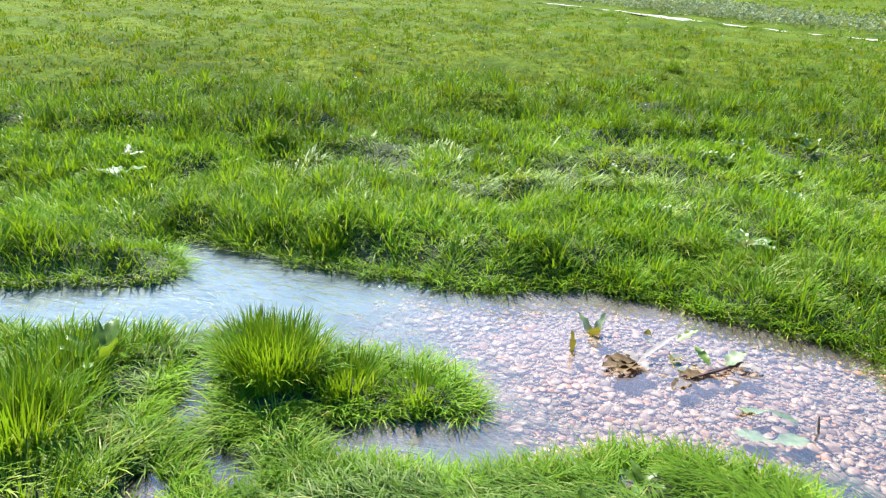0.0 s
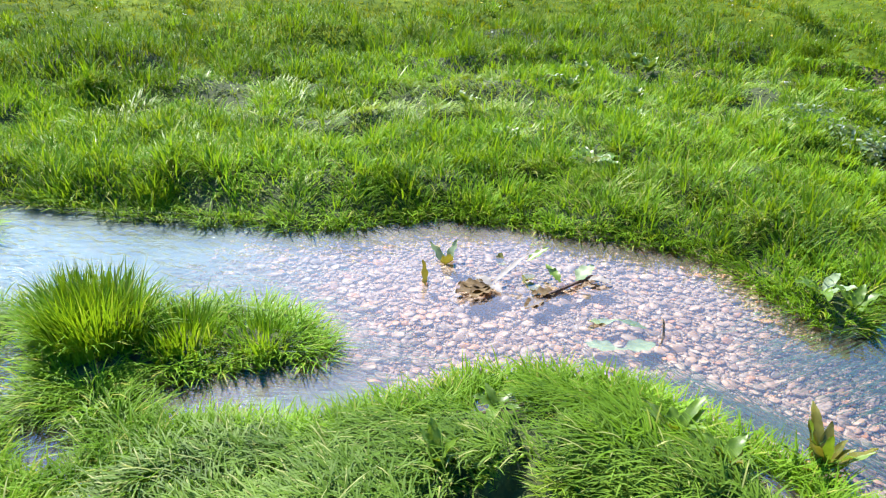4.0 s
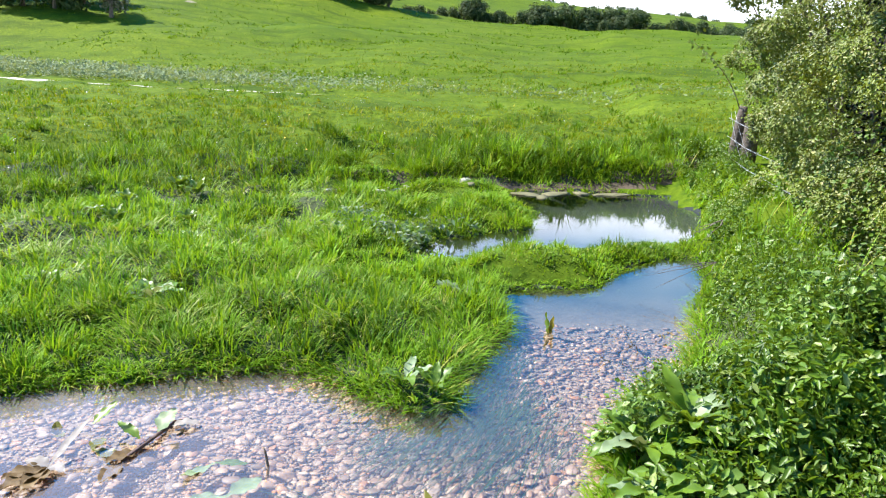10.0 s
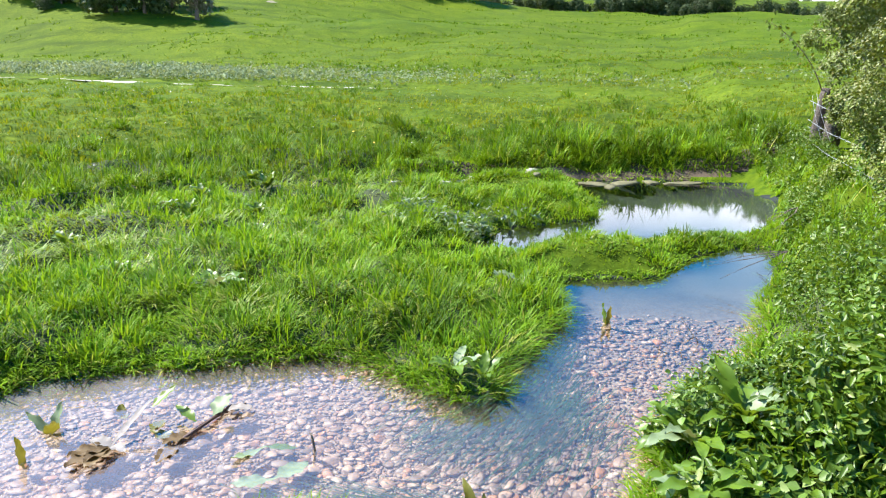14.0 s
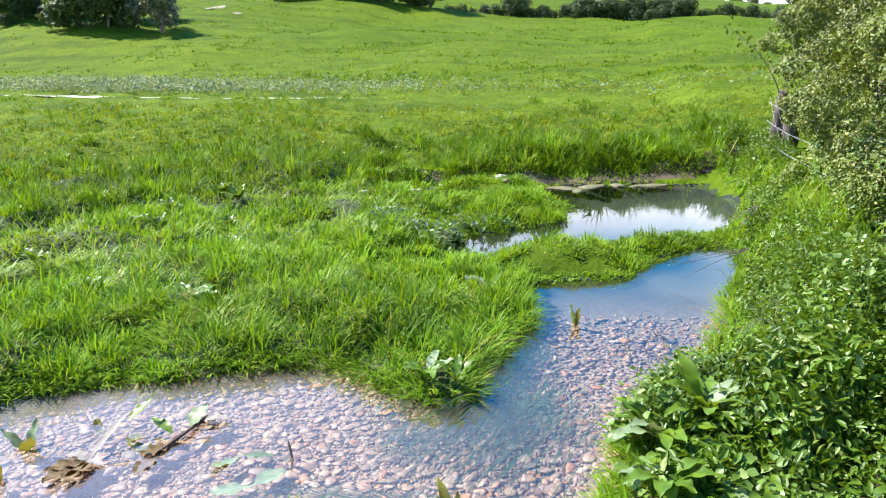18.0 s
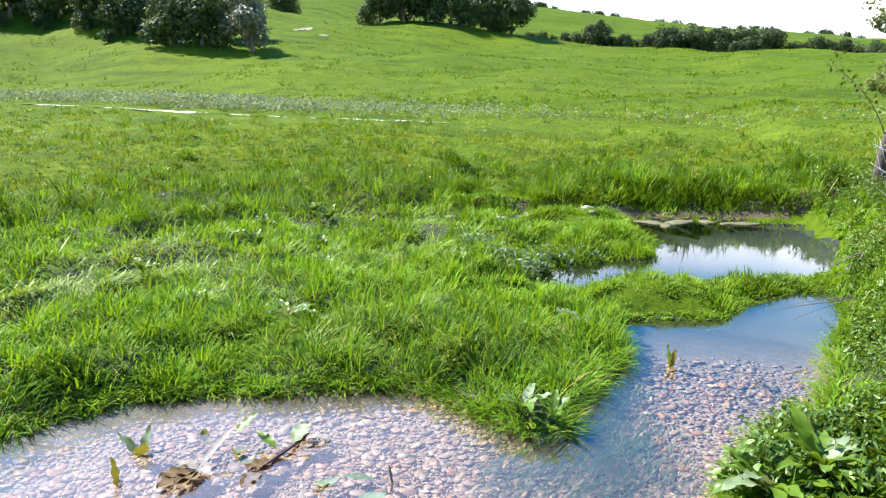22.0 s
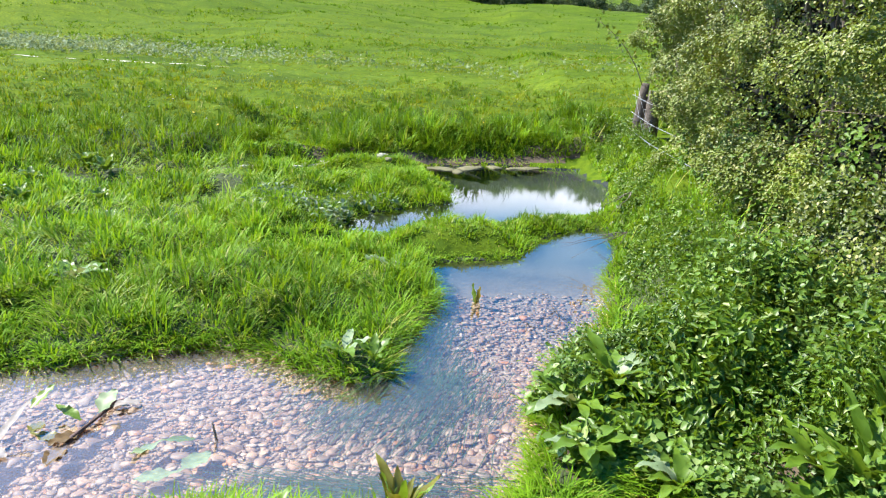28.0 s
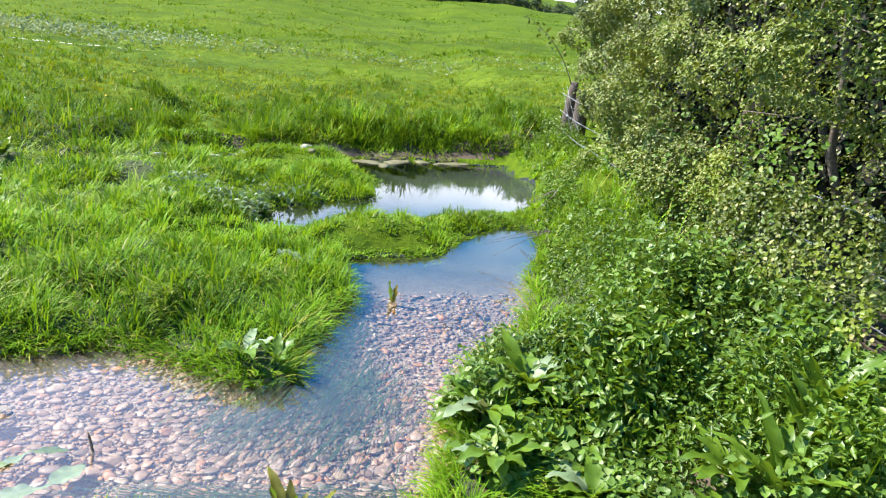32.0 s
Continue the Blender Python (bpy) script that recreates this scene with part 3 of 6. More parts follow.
def ground_z(x, y):
    x, y = np.asarray(x, float), np.asarray(y, float)
    r, az = np.hypot(x, y), np.degrees(np.arctan2(x, y))
    dw = water_side(x, y)
    z = np.where(dw > 0, 0.10 * np.tanh(dw / 0.25), -0.10 * np.tanh(-dw / 0.12))
    z = z - 0.30 * smooth(0.02, 0.5, -side_of(x, y, POOL))
    mounds = (0.07 * (grain(x, y, 0.7, 1) - 0.5) + 0.16 * (grain(x, y, 0.36, 16) - 0.42)) * smooth(0.05, 0.4, dw)
    z = z + np.where(dw > 0.05, np.maximum(mounds, -0.6 * z), 0)
    # flooded hollows in the trodden near bank
    z = z - (z + 0.035) * flooded(x, y) * (dw > 0)
    sf = side_of(x, y, FIELD) + 0.5 * (grain(x, y, 0.9, 8) - 0.5)
    sharp = smooth(-2.7, -1.5, x)
    z = z + (0.19 - 0.05 * sharp) * (sharp * smooth(0.18, -0.12, sf) + (1 - sharp) * smooth(0.8, -1.1, sf)) + 0.20 * smooth(-0.5, -7, sf) + 0.10 * (grain(x, y, 2.2, 2) - 0.5) * smooth(0, -2, sf) * (1 - np.exp(-((far_line(x, y) + 0.7) / 1.5) ** 2)) + (0.10 * (1 + 0.9 * smooth(-3.0, -0.5, sf)) * (grain(x, y, 0.75, 6) - 0.5) + 0.025 * (grain(x, y, 0.32, 17) - 0.5)) * smooth(0.3, -0.6, sf) * smooth(60, 30, r) * (1 - np.exp(-((far_line(x, y) + 0.7) / 1.1) ** 2))
    z = z + 0.26 * smooth(0.55, 1.5, x - 0.13 * y) * smooth(0, 0.5, dw)
    s = far_line(x, y)
    z = z - 0.12 * np.exp(-((s + 0.2) / 0.9) ** 2) * smooth(10, 14, r)
    up = np.interp(az, AZ, CREST)
    up2 = np.interp(az, AZ, RIDGE)
    ahead = np.maximum(np.cos(np.radians(az)) + 0.44 * np.sin(np.radians(az)), 0.25)
    foot = np.minimum(np.clip(27.0 / ahead, 24, 105), np.interp(az, [-75, -60, -50, -40, -33], [72, 66, 61, 57, 120]))
    top = np.maximum(100, foot + 50)
    crest = 1.55 + top * np.tan(np.radians(up))
    f = np.clip((r - foot) / (top - foot), 0, 1)
    f = 0.3 * f + 0.7 * f * f
    z1 = (crest - 0.5) * f + 1.1 * (grain(x, y, 9.0, 5) - 0.5) * smooth(30, 60, r) * smooth(0, 8, r - foot) + 0.5 * (grain(x, y, 3.5, 15) - 0.5) * smooth(0, 8, r - foot) * smooth(150, 100, r) + 1.6 * (grain(x, y, 24.0, 9) - 0.5) * smooth(40, 80, r) * smooth(130, 98, r) * smooth(0, 12, r - foot)
    ridge = 1.55 + 260 * np.tan(np.radians(up2))
    g = smooth(top + 8, 260, r)
    z2 = (ridge - crest + 1.5) * g - 1.5 * smooth(top, top + 10, r)
    z = z + np.where(r > 24, z1, 0) + np.where(r > top, z2, 0)
    return z - 60 * smooth(300, 2000, r)


# ---- ground ----


def reach(az, up):
    """How far out the hillside first stands as high as this elevation, in degrees."""
    r = np.arange(45.0, 155.0, 0.5)
    z = ground_z(r * math.sin(radians(az)), r * math.cos(radians(az)))
    ok = np.degrees(np.arctan2(z - 1.55, r)) >= up
    return float(r[np.argmax(ok)]) if ok.any() else 104.0


def right_bank(y):
    return np.interp(y, [1.5, 2.46, 2.9, 3.3, 3.62, 5.05, 5.92, 6.88, 7.68, 9.5], [0.1, 0.46, 0.52, 0.72, 1.01, 1.44, 1.64, 1.93, 2.14, 2.2])


def build_ground():
    fine = np.radians(np.arange(-84, 52.01, 0.55))
    rest = np.radians(np.arange(57, 274, 6.0))
    az = np.r_[fine, rest]
    r = np.r_[np.exp(np.arange(math.log(0.35), math.log(15), 0.0145)), np.exp(np.arange(math.log(15.2), math.log(2600), 0.04))]
    rr, aa = np.meshgrid(r, az, indexing="ij")
    x, y = rr * np.sin(aa), rr * np.cos(aa)
    z = ground_z(x, y)
    n, k = len(r), len(az)
    v = np.stack([x, y, z], -1).reshape(-1, 3)
    v = np.concatenate([v, [[0, 0, float(ground_z(np.array([0.0]), np.array([0.0]))[0])]]])
    i = np.arange(n - 1)[:, None] * k
    j = np.arange(k)[None]
    jn = (j + 1) % k
    quads = np.stack([i + j, i + k + j, i + k + jn, i + jn], -1).reshape(-1, 4)[:, ::-1]
    j = np.arange(k)
    tris = np.stack([np.full(k, len(v) - 1), j, (j + 1) % k], -1)[:, ::-1]
    me = raw_mesh("ground", v, [quads, tris], GROUND, True)
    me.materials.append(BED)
    me.materials.append(STONE_EARTH)
    me.materials.append(SHADED_EARTH)
    cx, cy = v[quads].mean(1)[:, 0], v[quads].mean(1)[:, 1]
    wet = water_side(cx, cy) < 0.02
    side = (cy < 0.98) & (cx < -1.7) & (cx > -3.15) & (cy > 0.1)
    face = np.abs(side_of(cx, cy, FIELD) - 0.12) < 0.14
    bare = face & (cx > -1.8) & (cx < 2.6) & (cy > 7.6) & (cy < 9.4)
    mud = (cx > right_bank(cy) - 0.1) & (cx < 2.7) & (cy > 1.6) & (cy < 3.0) & (cx > 0.45)
    pond = (np.hypot(cx, cy) < 3.0) & (cx < 0.5) & (v[quads].mean(1)[:, 2] < 0.012)
    # marsh faces take the earth with the tufts' shade in its colour
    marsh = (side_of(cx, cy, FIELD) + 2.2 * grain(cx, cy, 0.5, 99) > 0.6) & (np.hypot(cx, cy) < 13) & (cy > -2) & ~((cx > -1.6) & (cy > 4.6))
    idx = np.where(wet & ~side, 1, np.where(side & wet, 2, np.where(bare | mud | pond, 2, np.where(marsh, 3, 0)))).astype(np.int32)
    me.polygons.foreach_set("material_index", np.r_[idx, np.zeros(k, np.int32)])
    tagged(new("ground", me), "green meadow ground rising to a grassy hillside", "ground", kind="structure")


build_ground()


def build_water():
    v = np.array([(-10, -6, 0), (2.45, -6, 0), (2.45, 9.0, 0), (-10, 9.0, 0)], float)
    me = raw_mesh("water", v, [np.array([[0, 1, 2, 3]])], WATER)
    ob = tagged(new("water", me), "clear shallow stream water reflecting blue sky", "water", kind="structure")
    ob.visible_shadow = False
    # pale dry margin of the far stream
    for x0, x1 in ((-60, -39), (-30, -24), (-22, -4.5)):
        xs = np.linspace(x0, x1, 26)
        rows = []
        for o in (-1.55, -0.38):
            ys = far_stream(xs) + (o + 0.25 * (grain(xs, xs, 1.5, 77) - 0.5)) * 1.09
            flat = np.mean([ground_z(xs + dx, ys + dy) for dx in (-1.5, -0.5, 0.5, 1.5) for dy in (-0.4, 0.4)], axis=0)
            rows.append(np.stack([xs, ys, flat + 0.035], 1))
        q = np.array([[k, k + 1, k + 27, k + 26] for k in range(25)])
        tagged(new("track", raw_mesh("track", np.concatenate(rows), [q], CHALK, True)), "pale dry gravel margin of the far stream", "track", kind="structure")


build_water()
rng = np.random.default_rng(7)

# ---- grass ----


def scatter(count, r0, r1, az0, az1):
    """Points ever sparser with distance from the bank where one stands."""
    r = np.exp(rng.uniform(math.log(r0), math.log(r1), count))
    a = np.radians(rng.uniform(az0, az1, count))
    return r * np.sin(a), r * np.cos(a), r


def stuff(name, pieces, material, label, category):
    v, f = joined(pieces)
    return tagged(new(name, raw_mesh(name, v, f, material)), label, category, kind="stuff")


def hedge_side(x, y):
    """Metres in front of the fence line, towards the water."""
    return (1.72 + 0.118 * y - x) / 1.007


def tuft_at(x, y, cell):
    """The tuft that each blade belongs to: offset from its heart, distance in cells, and three numbers of its own."""
    i, j = np.floor(x / cell), np.floor(y / cell)
    best = np.full(x.shape, 1e9)
    ox, oy, ha, hb, hc = (np.zeros(x.shape) for _ in range(5))
    for di in (-1, 0, 1):
        for dj in (-1, 0, 1):
            a, b = i + di, j + dj
            h1, h2, h3 = ((np.sin(a * p + b * q) * m) % 1 for p, q, m in ((12.99, 78.23, 43758.5), (39.35, 11.13, 24634.6), (73.16, 52.24, 31415.9)))
            dx, dy = x - (a + h1) * cell, y - (b + h2) * cell
            d = np.hypot(dx, dy)
            k = d < best
            best = np.where(k, d, best)
            ox, oy, ha, hb, hc = (np.where(k, p, q) for p, q in ((dx, ox), (dy, oy), (h3, ha), ((h1 + 3 * h3) % 1, hb), ((h2 + 5 * h3) % 1, hc)))
    return ox, oy, best / cell, ha, hb, hc


def grow(x, y, r, height, spread, width, material, name, label, laid=None, steps=2):
    z = ground_z(x, y)
    n = len(x)
    cell = np.where(r < 6, 0.21, np.where(r < 16, 0.36, 0.8))
    ox, oy, far, ha, hb, hc = tuft_at(x, y, cell)
    turn = np.where(rng.random(n) < 0.75, np.arctan2(oy, ox) + rng.normal(0, 0.55, n), rng.uniform(0, 2 * np.pi, n))
    height = height * (0.40 + 1.15 * ha) * (1.35 - 0.85 * far)
    a0, a1 = rng.uniform(0, 0.35, n) * spread, rng.uniform(0.3, 1.2, n) * spread * (0.45 + 1.2 * far)
    if laid is not None:
        flow = 2 * np.pi * (0.35 * grain(x, y, 0.9, 11) + hb)
        turn = np.where(rng.random(n) < laid * 0.9, flow + rng.normal(0, 0.6, n), turn)
        a0, a1 = a0 + 0.75 * laid, a1 + 1.0 * laid
    lift = 0.16 * cell * ha * np.clip(1 - 1.6 * far, 0, 1) * (r < 16)
    v, f = blades(np.stack([x, y, z - 0.01 + lift], 1), height, width, turn, a0, np.minimum(a1, 2.0), steps)
    return stuff(name, [(v, f)], material, label, "grass")


def clump_blades(cx, cy, rad, high, per, thick, splay=1.0, steps=3):
    """Rounded tufts: blades that stand in the heart and arch outward at the rim."""
    k = np.repeat(np.arange(len(cx)), per)
    n = len(k)
    a, q = rng.uniform(0, 2 * np.pi, n), np.sqrt(rng.random(n))
    x, y = cx[k] + rad[k] * q * np.cos(a), cy[k] + rad[k] * q * np.sin(a)
    base = np.stack([x, y, ground_z(x, y) - 0.01 + 0.5 * high[k] * (1 - q * q)], 1)
    height = high[k] * rng.uniform(0.55, 1.15, n) * (1.1 - 0.4 * q)
    lean1 = (0.25 + 1.35 * q * splay) * rng.uniform(0.6, 1.3, n)
    return blades(base, height, thick[k] * rng.uniform(0.6, 1.25, n), a + rng.normal(0, 0.5, n), rng.uniform(0, 0.25, n) + 0.35 * q, np.minimum(lean1, 2.2), steps)


def combed_blades(cx, cy, rad, long, per, flow):
    """Mats of long grass combed one way by the current, drooping to the water."""
    k = np.repeat(np.arange(len(cx)), per)
    n = len(k)
    a, q = rng.uniform(0, 2 * np.pi, n), np.sqrt(rng.random(n))
    x, y = cx[k] + rad[k] * q * np.cos(a), cy[k] + rad[k] * q * np.sin(a)
    lift = 0.03 * (1 - q * q) * (0.4 + 0.9 * grain(cx, cy, 0.3, 29)[k])
    base = np.stack([x, y, np.maximum(ground_z(x, y), -0.005) + lift], 1)
    turn = flow[k] + rng.normal(0, 0.75, n)
    return blades(base, long[k] * rng.uniform(0.55, 1.2, n), rng.uniform(0.0032, 0.0066, n), turn, rng.uniform(0.6, 1.35, n), rng.uniform(1.5, 2.05, n), 4)


def build_clumps():
    # tussocks along the low bank, thick at its lip and thinning out into the pasture
    x, y = rng.uniform(-9.5, 2.7, 3300), rng.uniform(0.5, 13.0, 3300)
    sf = side_of(x, y, FIELD)
    k = (sf < 0.35) & (sf > -3.6) & (hedge_side(x, y) > -0.4) & (grain(x, y, 0.6, 95) + 0.5 * rng.random(len(x)) > 0.50 + 0.55 * smooth(-0.9, -3.4, sf)) & (water_side(x, y) > 0.1)
    k &= ~((x > -1.8) & (x < 2.2) & (sf > 0.02))
    x, y, sf = x[k], y[k], sf[k]
    r, n = np.hypot(x, y), len(x)
    size = rng.uniform(0.6, 1.3, n) * (0.65 + 0.5 * smooth(-2.5, -0.3, sf))
    green = rng.random(n) < 0.8
    for m, mat, nm, lb in ((green, GRASS_DARK, "bank_tussocks", "rounded dark green grass tussocks along the low bank"), (~green, GRASS_LUSH, "bank_tufts", "bright green grass tufts along the low bank")):
        stuff(nm, [clump_blades(x[m], y[m], 0.18 * size[m], 0.17 * size[m], 62, 0.0022 + 0.0009 * r[m], 1.7)], mat, lb, "grass")
    # scattered tussocks out in the pasture
    x, y, r = scatter(2400, 7, 45, -84, 25)
    k = (side_of(x, y, FIELD) < -1.5) & ~((far_line(x, y) > -2.0) & (far_line(x, y) < 6)) & (grain(x, y, 3.0, 96) > 0.42) & (x < 2.6 + 0.2 * np.maximum(0, y - 10))
    x, y, r = x[k], y[k], r[k]
    size = rng.uniform(0.5, 1.35, len(x)) * (0.9 + 0.012 * r)
    stuff("pasture_tussocks", [clump_blades(x, y, 0.15 * size, 0.11 * size, 30, 0.002 + 0.0010 * r, 1.2, 2)], GRASS_DARK, "scattered darker tussocks in the pasture", "grass")
    # lush tufts in the marsh
    x, y = rng.uniform(-7.5, 0.7, 4600), rng.uniform(1.0, 8.4, 4600)
    dw = water_side(x, y)
    k = (dw > 0.03) & (side_of(x, y, FIELD) > 0.05) & (np.hypot(x, y) > 2.9) & ~((x > -1.0) & (y > 4.9)) & (grain(x, y, 0.75, 97) + 0.35 * rng.random(len(x)) + 0.25 * smooth(-1.8, -0.6, x) * smooth(5.2, 4.4, y) > 0.72)
    x, y = x[k], y[k]
    r = np.hypot(x, y)
    size = rng.uniform(0.55, 1.25, len(x)) * (1 - 0.35 * smooth(4.6, 5.2, y) * smooth(-1.6, -0.7, x))
    stuff("marsh_tufts", [clump_blades(x, y, 0.13 * size, 0.125 * size, 46, 0.0028 + 0.0011 * r, 1.9)], GRASS_LUSH, "lush arching grass tufts in the marsh", "grass")
    # combed mats on the near bank
    x, y = rng.uniform(-3.1, 0.4, 950), rng.uniform(0.1, 2.3, 950)
    dw = water_side(x, y)
    k = ((dw > -0.01) | ((y < 0.98) & (x < -1.75) & (rng.random(len(x)) < 0.45))) & (np.hypot(x, y) > 1.0) & (np.hypot(x, y) < 2.9) & (flooded(x, y) < 0.25) & ~((x < -1.85) & (dw < 0.4) & (y > 0.75))
    x, y = x[k], y[k]
    flow = -2.55 + 2.4 * (grain(x, y, 0.35, 98) - 0.5)
    mound = (x > -1.2) & (x < -0.45) & (y > 1.5)
    for m, mat, nm, lb in ((mound, GRASS_DARK, "combed_grass", "lush green grass mound combed over the water"), (~mound, GRASS_MAT, "combed_grass", "pale yellow-green grass laid flat on the flooded bank")):
        stuff(nm, [combed_blades(x[m], y[m], np.full(m.sum(), 0.10), np.where(mound[m], 0.17, 0.125) * rng.uniform(0.7, 1.2, m.sum()), 80, flow[m])], mat, lb, "grass")


def build_grass():
    # marsh between the stream and the bank, and the near bank; some blades stand or trail in the water's edge
    x, y, r = scatter(380000, 1.1, 14, -104, 50)
    dw, sf, hs = water_side(x, y), side_of(x, y, FIELD), hedge_side(x, y)
    bar = (np.abs(y - 6.0) < 0.10) & (x > 0.9) & (x < 1.8)
    keep = ((dw > 0.0) | ((dw > -0.13) & (rng.random(len(x)) < 0.22)) | (bar & (rng.random(len(x)) < 0.6))) & (sf > -0.25) & (hs > 0.9) & ~((x > 0.2) & (y < 3.4) & (x - 0.16 * y > 0.02))
    keep &= rng.random(len(x)) < 0.75 + 0.25 * smooth(1.5, 3.0, r)
    keep &= (r > 2.9) | (x > 0.3) | ((flooded(x, y) < 0.4) & (rng.random(len(x)) < 0.6))
    x, y, r, dw = x[keep], y[keep], r[keep], dw[keep]
    n = len(x)
    clump = grain(x, y, 0.24, 21) * 0.55 + grain(x, y, 0.10, 22) * 0.45
    tall = smooth(0.50, 0.72, grain(x, y, 0.55, 24))
    laid = np.maximum(smooth(0.36, 0.56, grain(x, y, 1.3, 23)), smooth(0.6, 0.75, grain(x, y, 0.3, 25))) * smooth(0.03, 0.4, dw)
    laid = np.where((r < 2.75) & (x > -2.6), np.maximum(laid, 0.85), laid)
    h = (0.045 + 0.055 * clump ** 1.3 + 0.045 * tall * clump) * (1 - 0.55 * smooth(3.0, 2.6, r) * smooth(-2.4, -2.0, x)) * rng.uniform(0.55, 1.35, n) * (1 + 0.25 * laid) * (0.75 + 0.4 * smooth(0, 0.4, dw))
    h = h * (1 - 0.50 * smooth(4.3, 4.9, y) * smooth(-1.6, -0.7, x) * smooth(7.4, 6.8, y))
    h = np.where((x < -1.7) & (x > -2.4) & (y > 1.15) & (y < 1.7), h * 0.55, h)
    w = (0.0032 + 0.0013 * r) * rng.uniform(0.45, 1.2, n)
    flat = rng.random(n) < laid * 0.85
    near = r < 4.2
    for mask, mat, nm, lb, ld, st in ((~flat & near, GRASS_LUSH, "marsh_grass", "lush green grass arching beside the stream", 0.55, 3), (~flat & ~near, GRASS_LUSH, "marsh_grass", "lush green grass on the wet bank", 0.5, 3),
                                      (flat, GRASS_LAID, "flattened_grass", "long pale-green grass laid flat and glossy on the marsh", 0.9, 3)):
        grow(x[mask], y[mask], r[mask], h[mask], 1.15, w[mask], mat, nm, lb, np.full(mask.sum(), ld), st)
    # fringe that hangs over the water's edge
    x, y, r = scatter(260000, 1.3, 9.5, -90, 30)
    dw = water_side(x, y)
    k = (dw > -0.03) & (dw < 0.07) & (x < 0.95 + 0.12 * y)
    x, y, r, dw = x[k], y[k], r[k], dw[k]
    gx, gy = water_side(x + 0.04, y) - dw, water_side(x, y + 0.04) - dw
    n = len(x)
    v, f = blades(np.stack([x, y, np.maximum(ground_z(x, y), -0.01)], 1), rng.uniform(0.06, 0.19, n) * (1 - 0.6 * smooth(4.2, 4.9, y)), (0.0030 + 0.0012 * r) * rng.uniform(0.5, 1.2, n), np.arctan2(-gy, -gx) + rng.normal(0, 0.95, n), rng.uniform(0.4, 1.1, n), rng.uniform(1.2, 2.0, n), 3)
    stuff("edge_grass", [(v, f)], GRASS_LUSH, "green grass hanging over the water's edge", "grass")
    # short dense grass on the bar, the inlet's tongue, the mint bed and beside the pool
    x, y = rng.uniform(-8, 3.0, 240000), rng.uniform(-1.0, 9.8, 240000)
    dw, hs = water_side(x, y), hedge_side(x, y)
    k = (dw > -0.01) & (((x > -1.6) & (x < 2.0) & (y > 4.6) & (y < 8.5)) | ((x < -3.6) & (y < 2.6)) | ((x > right_bank(y)) & (y > 6.0) & (hs > -0.3))) & (side_of(x, y, FIELD) > -0.1)
    x, y, dw = x[k], y[k], dw[k]
    r, n = np.hypot(x, y), len(x)
    grow(x, y, r, rng.uniform(0.05, 0.10, n) * np.where(x < -3.6, 1.6, np.where((y < 8.6) & (x > 0.2), 0.7, 1.0)), 1.1, (0.003 + 0.0011 * r) * rng.uniform(0.5, 1.2, n), GRASS_LUSH, "short_grass", "short dense bright green grass on the wet bars", np.full(n, 0.3))
    # long grass hanging over the low bank behind the pool
    x, y = rng.uniform(-6.2, 2.6, 130000), rng.uniform(2.5, 9.9, 130000)
    sf = side_of(x, y, FIELD) + 0.5 * (grain(x, y, 0.9, 8) - 0.5)
    k = (sf < 0.10) & (sf > -0.55) & (x > -2.6 + 0.8 * rng.random(len(x))) & (grain(x, y, 0.35, 36) + 0.35 * rng.random(len(x)) > 0.45)
    x, y = x[k], y[k]
    r = np.hypot(x, y)
    ox, oy, far, ha, hb, hc = tuft_at(x, y, np.full(len(x), 0.42))
    s0 = side_of(x, y, FIELD)
    gx, gy = side_of(x + 0.05, y, FIELD) - s0, side_of(x, y + 0.05, FIELD) - s0
    n = len(x)
    turn = np.where(rng.random(n) < 0.6, np.arctan2(gy, gx), np.arctan2(oy, ox)) + rng.normal(0, 0.6, n)
    v, f = blades(np.stack([x, y, ground_z(x, y) - 0.01 + 0.10 * ha * np.clip(1 - 1.7 * far, 0, 1)], 1), rng.uniform(0.07, 0.16, n) * (0.5 + 0.8 * ha) * (1.3 - 0.8 * far), (0.002 + 0.0010 * r) * rng.uniform(0.6, 1.2, n), turn, rng.uniform(0.1, 0.8, n), rng.uniform(1.0, 2.3, n), 3)
    stuff("lip_grass", [(v, f)], GRASS_DARK, "lush green grass overhanging the low bank", "grass")
    # the field
    x, y, r = scatter(280000, 4.5, 62, -86, 44)
    sf, s = side_of(x, y, FIELD), far_line(x, y)
    keep = (sf < 0.1) & ~((s > -1.2) & (s < 0.7)) & (hedge_side(x, y) > -0.9 - 20 * (y > 10))
    keep &= rng.random(len(x)) < 1.2 - smooth(25, 62, r)
    x, y, r, sf, s_far = x[keep], y[keep], r[keep], sf[keep], s[keep]
    n = len(x)
    lip = smooth(-1.3, -0.1, sf)
    tuft = grain(x, y, 0.45, 31) * 0.55 + grain(x, y, 0.16, 32) * 0.45
    big = np.maximum(smooth(0.62, 0.78, grain(x, y, 0.9, 33)) * smooth(0.35, 0.6, grain(x, y, 5.0, 34)), smooth(0.60, 0.74, grain(x, y, 0.42, 35)) * (0.12 + 0.88 * smooth(-3.2, -0.4, sf)))
    h = (0.028 + 0.028 * tuft + 0.035 * big + 0.04 * lip * tuft) * rng.uniform(0.6, 1.35, n) * (1 + 0.006 * r)
    h = np.where((s_far > -4) & (s_far < 0), h * 0.5, h)
    w = (0.003 + 0.0013 * r) * rng.uniform(0.6, 1.2, n)
    dark = (rng.random(n) < 0.35 * big + 0.45 * lip * smooth(0.4, 0.6, tuft))
